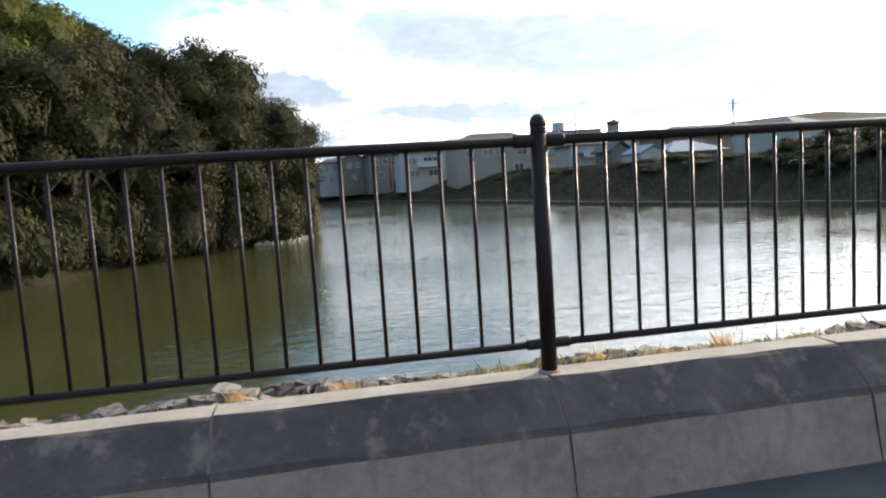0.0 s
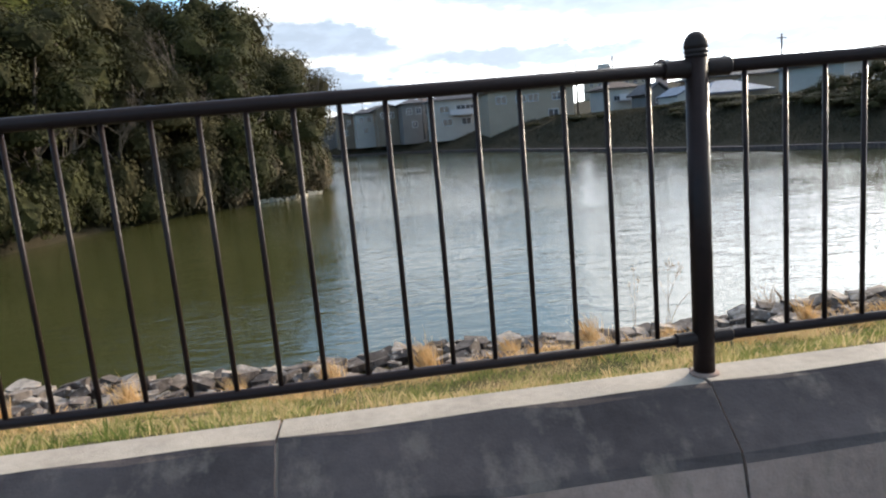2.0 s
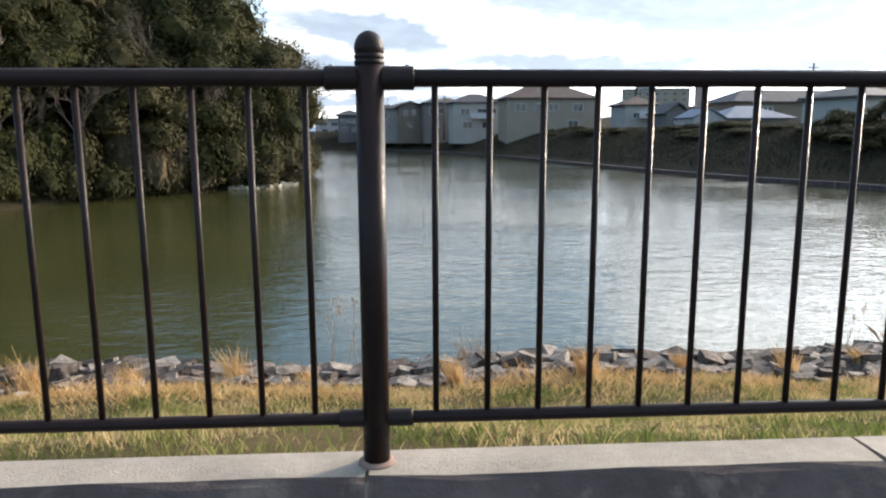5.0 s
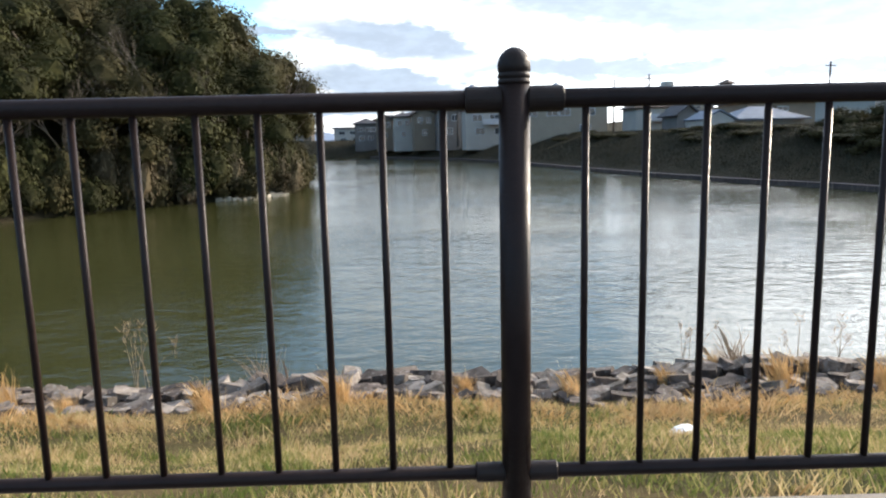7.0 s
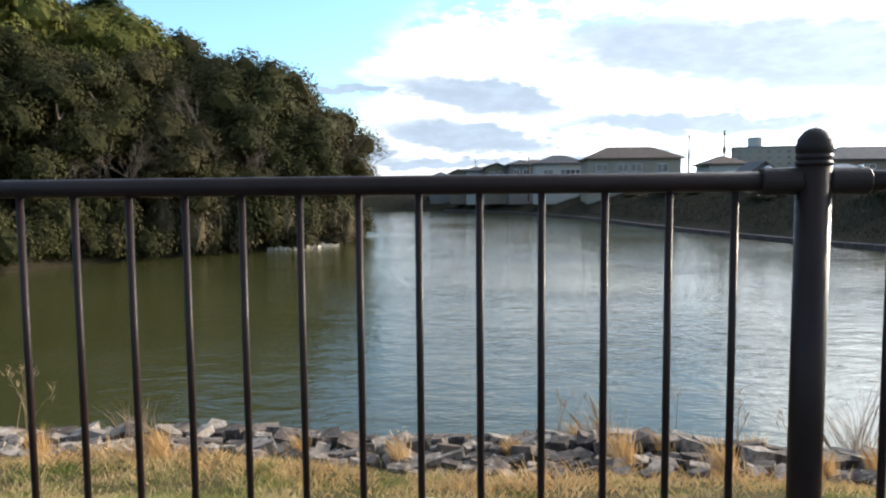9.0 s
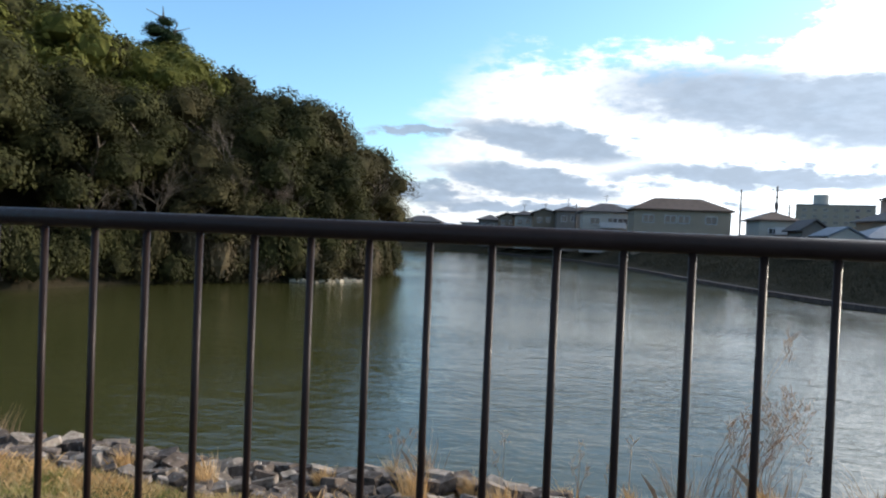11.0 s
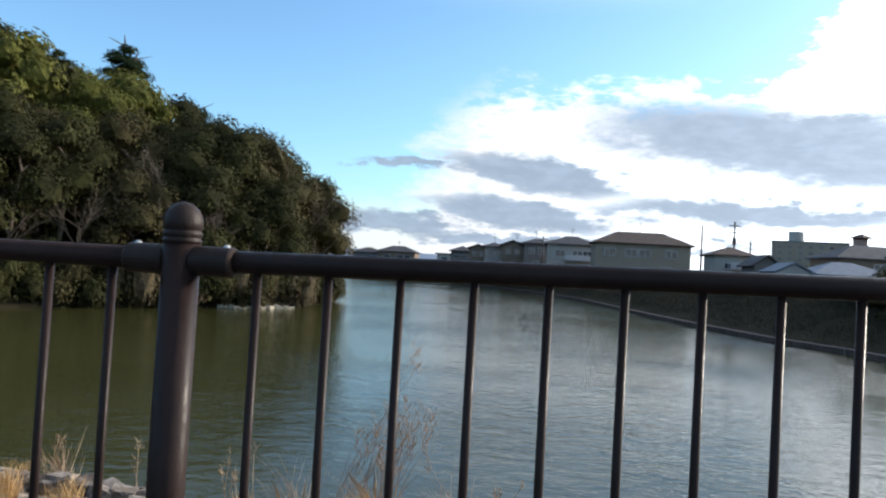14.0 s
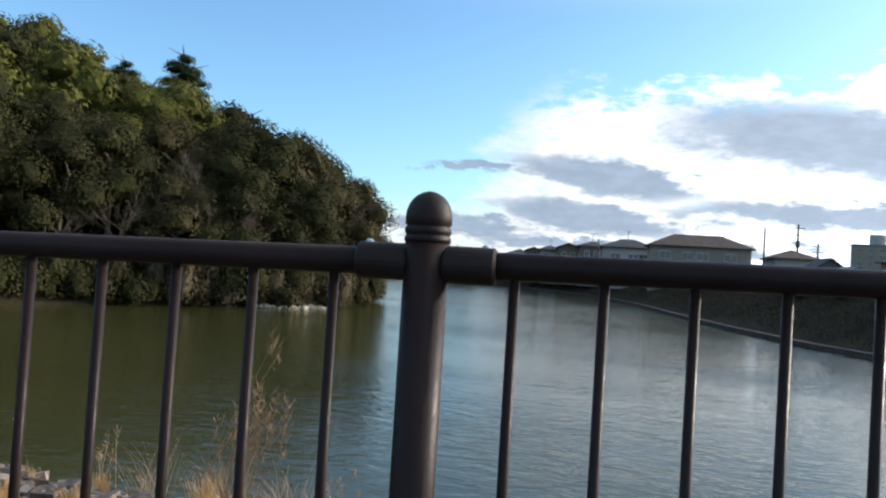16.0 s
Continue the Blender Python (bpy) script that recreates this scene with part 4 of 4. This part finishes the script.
def house(x, y, z, w, d, h, rz, wall, roof, label, roof_h=2.2, roof_kind="hip", windows=((0.25, 0.7), (0.6, 0.7), (0.8, 0.7), (0.3, 0.25), (0.7, 0.25)), eave=0.55, balcony=False, antenna=False, name="house"):
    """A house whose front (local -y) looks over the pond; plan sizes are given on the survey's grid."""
    x, y, w, d, h, roof_h, z = x * PLAN, y * PLAN, w * PLAN, d * PLAN, h * RISE, roof_h * RISE, z - 1.05
    th = empty(name, x, y, z, rz, label=label, category="house", group="houses across the pond")
    bm = bmesh.new()
    box_bm(bm, w, d, h + 2.0, 0, d / 2, h / 2 - 1.0)
    if roof_kind == "gable":
        k = [bm.verts.new(c) for c in ((-w / 2, 0, h), (w / 2, 0, h), (0, 0, h + roof_h), (-w / 2, d, h), (w / 2, d, h), (0, d, h + roof_h))]
        for f in ((0, 1, 2), (3, 5, 4), (0, 2, 5, 3), (1, 4, 5, 2)):
            bm.faces.new([k[i] for i in f])
    part("wall", from_bm("wall", bm, wall), th)
    bm = bmesh.new()
    e, t = eave, 0.18
    if roof_kind == "hip":
        inset = min(w, d) / 2 * 0.98
        lo = [(-w / 2 - e, -e, h), (w / 2 + e, -e, h), (w / 2 + e, d + e, h), (-w / 2 - e, d + e, h)]
        r0, r1 = ((-w / 2 + inset, d / 2, h + roof_h), (w / 2 - inset, d / 2, h + roof_h)) if w > d else ((0, inset, h + roof_h), (0, d - inset, h + roof_h))
        vs = [bm.verts.new(c) for c in lo] + [bm.verts.new((c[0], c[1], c[2] + t)) for c in lo] + [bm.verts.new((c[0], c[1], c[2] + t)) for c in (r0, r1)]
        top = ((4, 5, 9, 8), (5, 6, 9), (6, 7, 8, 9), (7, 4, 8)) if w > d else ((4, 5, 8), (5, 6, 9, 8), (6, 7, 9), (7, 4, 8, 9))
        for f in ((3, 2, 1, 0), (0, 1, 5, 4), (1, 2, 6, 5), (2, 3, 7, 6), (3, 0, 4, 7)) + top:
            bm.faces.new([vs[i] for i in f])
    elif roof_kind == "gable":
        for s in (-1, 1):
            sl = math.hypot(w / 2 + e, roof_h * (1 + 2 * e / w))
            ang = math.atan2(roof_h, w / 2)
            m = Matrix.Translation((s * (w / 4 + e / 2), d / 2, h + roof_h / 2 - e * roof_h / w + t)) @ Matrix.Rotation(s * ang, 4, "Y") @ Matrix.Diagonal((sl, d + 2 * e, t, 1))
            bmesh.ops.create_cube(bm, size=1.0, matrix=m)
    else:
        box_bm(bm, w + 2 * e, d + 2 * e, 0.35, 0, d / 2, h + 0.17)
    part("roof", from_bm("roof", bm, roof), th)
    for fx, fz in windows:
        window(th, (fx - 0.5) * w, -0.05, fz * h, min(1.7, w * 0.22), min(1.15, h * 0.22))
    if balcony:
        bm = bmesh.new()
        box_bm(bm, w * 0.5, 1.0, 0.15, w * 0.1, -0.5, h * 0.48)
        box_bm(bm, w * 0.5, 0.08, 0.9, w * 0.1, -0.98, h * 0.48 + 0.5)
        part("balcony", from_bm("balcony", bm, M_FRAME), th, "pale balcony with a solid parapet")
    if antenna:
        segs = [((0, d / 2, h + roof_h - 0.3), (0, d / 2, h + roof_h + 1.7), 0.04, 0.03)] + [((-0.5, d / 2, h + roof_h + 1.1 + 0.25 * i), (0.5, d / 2, h + roof_h + 1.1 + 0.25 * i), 0.02, 0.02) for i in range(3)]
        part("antenna", limb_mesh("antenna", segs, M_POLE), th, "thin roof antenna")
    return th


house(36.4, 134, 2.3, 17.5, 9, 6.7, 3, M_WALL_BEIGE, M_ROOF_BROWN, "broad beige two-storey house with a hipped brown roof", 2.5, windows=((0.38, 0.74), (0.52, 0.74), (0.8, 0.74), (0.75, 0.24), (0.15, 0.74)), antenna=True)
house(23.6, 150, 2.3, 10.5, 8, 6.6, 3, M_WALL_WHITE, M_ROOF_DARK, "white two-storey house with a dark hipped roof", 2.0, balcony=True, antenna=True)
house(15.4, 163, 2.2, 5.6, 8, 7.2, 4, M_WALL_GREY, M_ROOF_DARK, "narrow grey townhouse with a dark hipped roof", 1.3, "hip", ((0.3, 0.75), (0.7, 0.75), (0.5, 0.3)), antenna=True)
house(9.4, 170, 2.2, 5.2, 8, 6.8, 4, M_WALL_TAN, M_ROOF_DARK, "narrow tan townhouse with a low dark gable roof", 1.1, "gable", ((0.3, 0.75), (0.7, 0.75), (0.5, 0.3)))
house(4.0, 178, 2.1, 4.8, 8, 6.5, 5, M_WALL_WHITE, M_ROOF_DARK, "narrow white townhouse with a dark hipped roof", 1.2, "hip", ((0.3, 0.75), (0.7, 0.75), (0.5, 0.3)), antenna=True)
house(-1.2, 186, 2.1, 4.6, 8, 6.2, 5, M_WALL_TAN, M_ROOF_BROWN, "narrow tan townhouse with a low brown gable roof", 1.0, "gable", ((0.3, 0.75), (0.7, 0.75), (0.5, 0.3)))
house(-7.5, 200, 2.0, 6.5, 8, 5.6, 5, M_WALL_GREY, M_ROOF_DARK, "small grey house with a dark hipped roof", 1.6)
house(-16.5, 238, 2.0, 10.5, 8, 5.2, 4, M_WALL_WHITE, M_ROOF_BLUE, "pale blue-white block with a flat roof", 0.4, "flat")
house(28.5, 172, 2.3, 12, 8, 7.0, 5, M_WALL_GREY, M_ROOF_DARK, "grey house with a dark hipped roof behind the front row", 1.6)
house(19.5, 178, 2.3, 9, 8, 7.6, 2, M_WALL_TAN, M_ROOF_BROWN, "tan house with a brown hipped roof behind the front row", 1.5)
house(9.0, 192, 2.2, 10, 8, 7.4, 6, M_WALL_GREY, M_ROOF_DARK, "grey house with a low dark roof behind the townhouses", 1.4, antenna=True)
house(-1.0, 208, 2.1, 9, 8, 6.8, 4, M_WALL_BEIGE, M_ROOF_DARK, "beige house with a dark hipped roof behind the townhouses", 1.5)
house(-35, 232, 1.8, 13, 9, 5.2, 2, M_WALL_TAN, M_ROOF_DARK, "brown two-storey house with a dark hipped roof", 2.2, antenna=True)
house(-48, 240, 1.8, 10, 8, 4.6, 2, M_WALL_GREY, M_ROOF_DARK, "grey house with a dark hipped roof beyond the trees", 1.9)
house(49.8, 121, 2.6, 6.2, 7, 4.4, 4, M_WALL_WHITE, M_ROOF_BROWN, "small white house with a brown hipped roof", 1.6, windows=((0.35, 0.6), (0.75, 0.6)), balcony=True)
house(52.2, 111, 2.0, 3.6, 6, 3.6, 4, M_WALL_GREY, M_ROOF_DARK, "dark small shed with a gable roof", 1.4, "gable", ((0.5, 0.6),))
house(52.8, 100, 1.2, 4.8, 6, 3.3, 4, M_WALL_WHITE, M_ROOF_BLUE, "white gabled workshop with one small window", 1.3, "gable", ((0.6, 0.6),), 0.2)
house(60.8, 101, 1.2, 10.5, 8, 3.2, 4, M_WALL_BEIGE, M_ROOF_BLUE, "long low beige building with a blue-grey roof", 2.0, windows=((0.3, 0.5), (0.7, 0.5)))
house(72, 92, 1.8, 9, 8, 5.0, 8, M_WALL_WHITE, M_ROOF_DARK, "white house with a dark hipped roof", 1.8)
house(80, 68, 2.2, 8, 8, 9.0, 25, M_WALL_GREY, M_ROOF_DARK, "tall grey house with a dark hipped roof", 2.2)
house(66, 80, 2.0, 9, 8, 4.4, 20, M_WALL_WHITE, M_ROOF_DARK, "low white house with a dark hipped roof", 1.6, windows=((0.25, 0.55), (0.7, 0.55)))
house(77, 118, 3.5, 26, 9, 3.6, 8, M_WALL_TAN, M_ROOF_DARK, "long tan building with a dark low roof", 2.4)


def apartment(x, y, z):
    th = empty("apartment_building", x, y, z, -12, label="distant pale apartment block with a round water tank", category="building")
    part("wall", box_me("wall", M_WALL_BEIGE, 44, 14, 24, 0, 7, 2), th)
    part("roof", box_me("roof", M_ROOF_BLUE, 45, 15, 0.7, 0, 7, 14.4), th)
    th.scale = (0.62, 0.62, 0.62)
    part("water_tank", mesh_of("water_tank", *lathe([(4.6, 14.5), (4.6, 20.5), (4.2, 21.2)], 20), M_WALL_WHITE), th, "white round water tank", m=pose(-8, 7, 0))
    for r in range(3):
        for c in range(7):
            window(th, -18 + 6 * c, -0.05, 3 + r * 4.0, 2.6, 1.8)


apartment(115, 296, 10.8)
tw = empty("stair_tower", 121, 264, 8.4, -12, label="distant pinkish stair tower with a small pitched cap", category="building")
tw.scale = (0.5, 0.5, 0.54)
part("wall", box_me("wall", M_WALL_PINK, 8, 8, 30, 0, 4, 6), tw)
part("roof", mesh_of("roof", *lathe([(7.2, 21), (7.2, 21.6), (0.4, 24.2)], 4), M_ROOF_BROWN), tw)


def pole(x, y, z, h, label, arms=2):
    x, y, z, h = x * PLAN, y * PLAN, z - 1.05, h * 0.76
    th = empty("utility_pole", x, y, z, 12, label=label, category="pole", group="utility poles across the pond")
    part("mast", mesh_of("mast", *lathe([(0.2, -1.5), (0.13, h)], 10), M_POLE, None, True), th)
    for i in range(arms):
        part("crossarm", box_me("crossarm", M_POLE, 1.8, 0.12, 0.12, 0, 0, h - 0.6 - 1.0 * i), th)
    part("transformer", mesh_of("transformer", *lathe([(0.26, h - 3.4), (0.28, h - 3.3), (0.28, h - 2.5), (0.22, h - 2.4)], 10), M_POLE), th) if arms > 1 else None


pole(48.6, 143, 2.4, 12.3, "dark slender pole behind the houses", 0)
pole(51.7, 130, 2.4, 12.0, "dark utility pole with crossarms")
pole(59.5, 150, 2.4, 10.0, "thin utility pole with crossarms")
pole(17.0, 158, 2.4, 9.0, "thin utility pole among the townhouses", 1)
pole(80.0, 120, 3.0, 12.0, "thin utility pole on the slope", 1)


# ---- brush along the far bank ----
def far_brush():
    rng = random.Random(31)
    protos = []
    for i, (mat, label) in enumerate(((M_LEAF_OLIVE, "dull green bush on the far bank"), (M_LEAF_OLIVE, "brown winter bush on the far bank"), (M_LEAF_OLIVE, "low dry bush on the far bank"))):
        protos.append((label, crown_mesh(60 + i, "shrub", mat, 1100, 0.13)))
    for k in range(60):
        t = rng.uniform(0, 7.0)
        i = 2 + int(t)
        ax, ay, _ = SHORE[i]
        bx, by, _ = SHORE[i + 1]
        u = t - int(t)
        length = math.hypot(bx - ax, by - ay)
        nx, ny = (by - ay) / length, -(bx - ax) / length
        off = rng.choice((rng.uniform(8, 10), rng.uniform(9.5, 13), rng.uniform(11, 15)))
        x, y = ax + u * (bx - ax) + nx * off, ay + u * (by - ay) + ny * off
        z = float(land_height(np.array([x]), np.array([y]))[0])
        label, me = protos[rng.randrange(3)]
        th = empty("bush", x, y, z - 0.3, rng.uniform(0, 360), label=label, category="bush", group="bushes on the far bank")
        s = rng.uniform(0.6, 1.1)
        th.scale = (s * 1.3, s * 1.3, s * rng.uniform(0.35, 0.6))
        part("crown", me, th)


far_brush()


def far_grass():
    """Rough winter grass on the slope above the far footing."""
    rng = np.random.default_rng(37)
    parts = []
    for i in range(2, 10):
        ax, ay, _ = SHORE[i]
        bx, by, _ = SHORE[i + 1]
        length = math.hypot(bx - ax, by - ay)
        n = int(length * (420 if ay < 80 else 190))
        u, off = rng.uniform(0, 1, n), 1.3 + 12.5 * rng.uniform(0, 1, n) ** 0.8
        parts.append(np.stack([ax + u * (bx - ax) + (by - ay) / length * off, ay + u * (by - ay) - (bx - ax) / length * off], 1))
    p = np.concatenate(parts)
    z = land_height(p[:, 0], p[:, 1])
    v, f = blades(rng, np.stack([p[:, 0], p[:, 1], z - 0.03], 1), np.full(len(p), 0.38), 0.03, 0.7)
    tagged(new("bank_grass", mesh_of("bank_grass", v.tolist(), f, M_GRASS_DULL)), "rough brown-green winter grass on the far bank", "grass", kind="stuff")


far_grass()
kerb = tagged(new("kerb_far", mesh_of("kerb_far", [], [], M_CONCRETE_DARK)), "grey concrete footing along the far shore", "kerb", kind="structure")


def far_footing(ob):
    bm = bmesh.new()
    prev = None
    for i in range(2, 10):
        ax, ay, _ = SHORE[i]
        ring = [bm.verts.new(c) for c in ((ax - 0.1, ay, WATER_Z - 0.6), (ax - 0.1, ay, WATER_Z + 0.32), (ax + 0.5, ay + 0.1, WATER_Z + 0.34), (ax + 0.7, ay + 0.1, WATER_Z - 0.6))]
        if prev:
            for j in range(4):
                bm.faces.new((prev[j], prev[(j + 1) % 4], ring[(j + 1) % 4], ring[j]))
        prev = ring
    bmesh.ops.recalc_face_normals(bm, faces=bm.faces)
    bm.to_mesh(ob.data)
    bm.free()


far_footing(kerb)


# ---- pale rocks at the tip of the hill, and the hills in the distance ----
def tip_rocks():
    rng = random.Random(41)
    pale = rough_paint("pale_shore_rock", (0.27, 0.24, 0.19), 0.3, 2.0, 0.9, 0.05, 12.0, 0.5)
    pool = []
    for i in range(3):
        me = stone_mesh(300 + i)
        me.materials.clear()
        me.materials.append(pale)
        pool.append(me)
    for i in range(20):
        t = i / 19
        x, y = -4.6 + 3.1 * t + rng.uniform(-0.15, 0.15), 43.2 + 2.6 * t ** 2 * 1.6 + rng.uniform(-0.25, 0.15)
        ob = new("shore_rock", rng.choice(pool))
        sc = rng.uniform(0.3, 0.75)
        ob.matrix_world = pose(x, y, WATER_Z + 0.05, rng.uniform(-22, 22), rng.uniform(-22, 22), rng.uniform(0, 360)) @ Matrix.Diagonal((sc, sc, sc * 0.7, 1))
        tagged(ob, "pale weathered rock at the hill's water line", "rock", "pale rocks at the hill's tip")


tip_rocks()


def distant_hills():
    # the blue-grey base colour stands in for the haze of distance
    haze = rough_paint("haze_tinted_hills", (0.16, 0.20, 0.27), 0.12, 0.004, 0.95, 0.03, 0.05, 0.2)
    verts, faces = [], []
    n = 160
    for i in range(n + 1):
        a = radians(-75 + 150 * i / n)
        for r, k in ((2300, 0.0), (2500, 0.55), (2750, 1.0), (3200, 0.0)):
            h = 48 + 38 * noise.noise(Vector((a * 5.0, 0.3, 0))) + 14 * noise.noise(Vector((a * 21.0, 2.3, 0)))
            verts.append((r * math.sin(a), r * math.cos(a), -6 + k * max(12, h)))
    for i in range(n):
        for j in range(3):
            faces.append((i * 4 + j, i * 4 + j + 1, (i + 1) * 4 + j + 1, (i + 1) * 4 + j))
    tagged(new("backdrop_hills", mesh_of("backdrop_hills", verts, faces, haze, None, True)), "low hills on the horizon, painted blue for haze", "hills", kind="structure")


distant_hills()
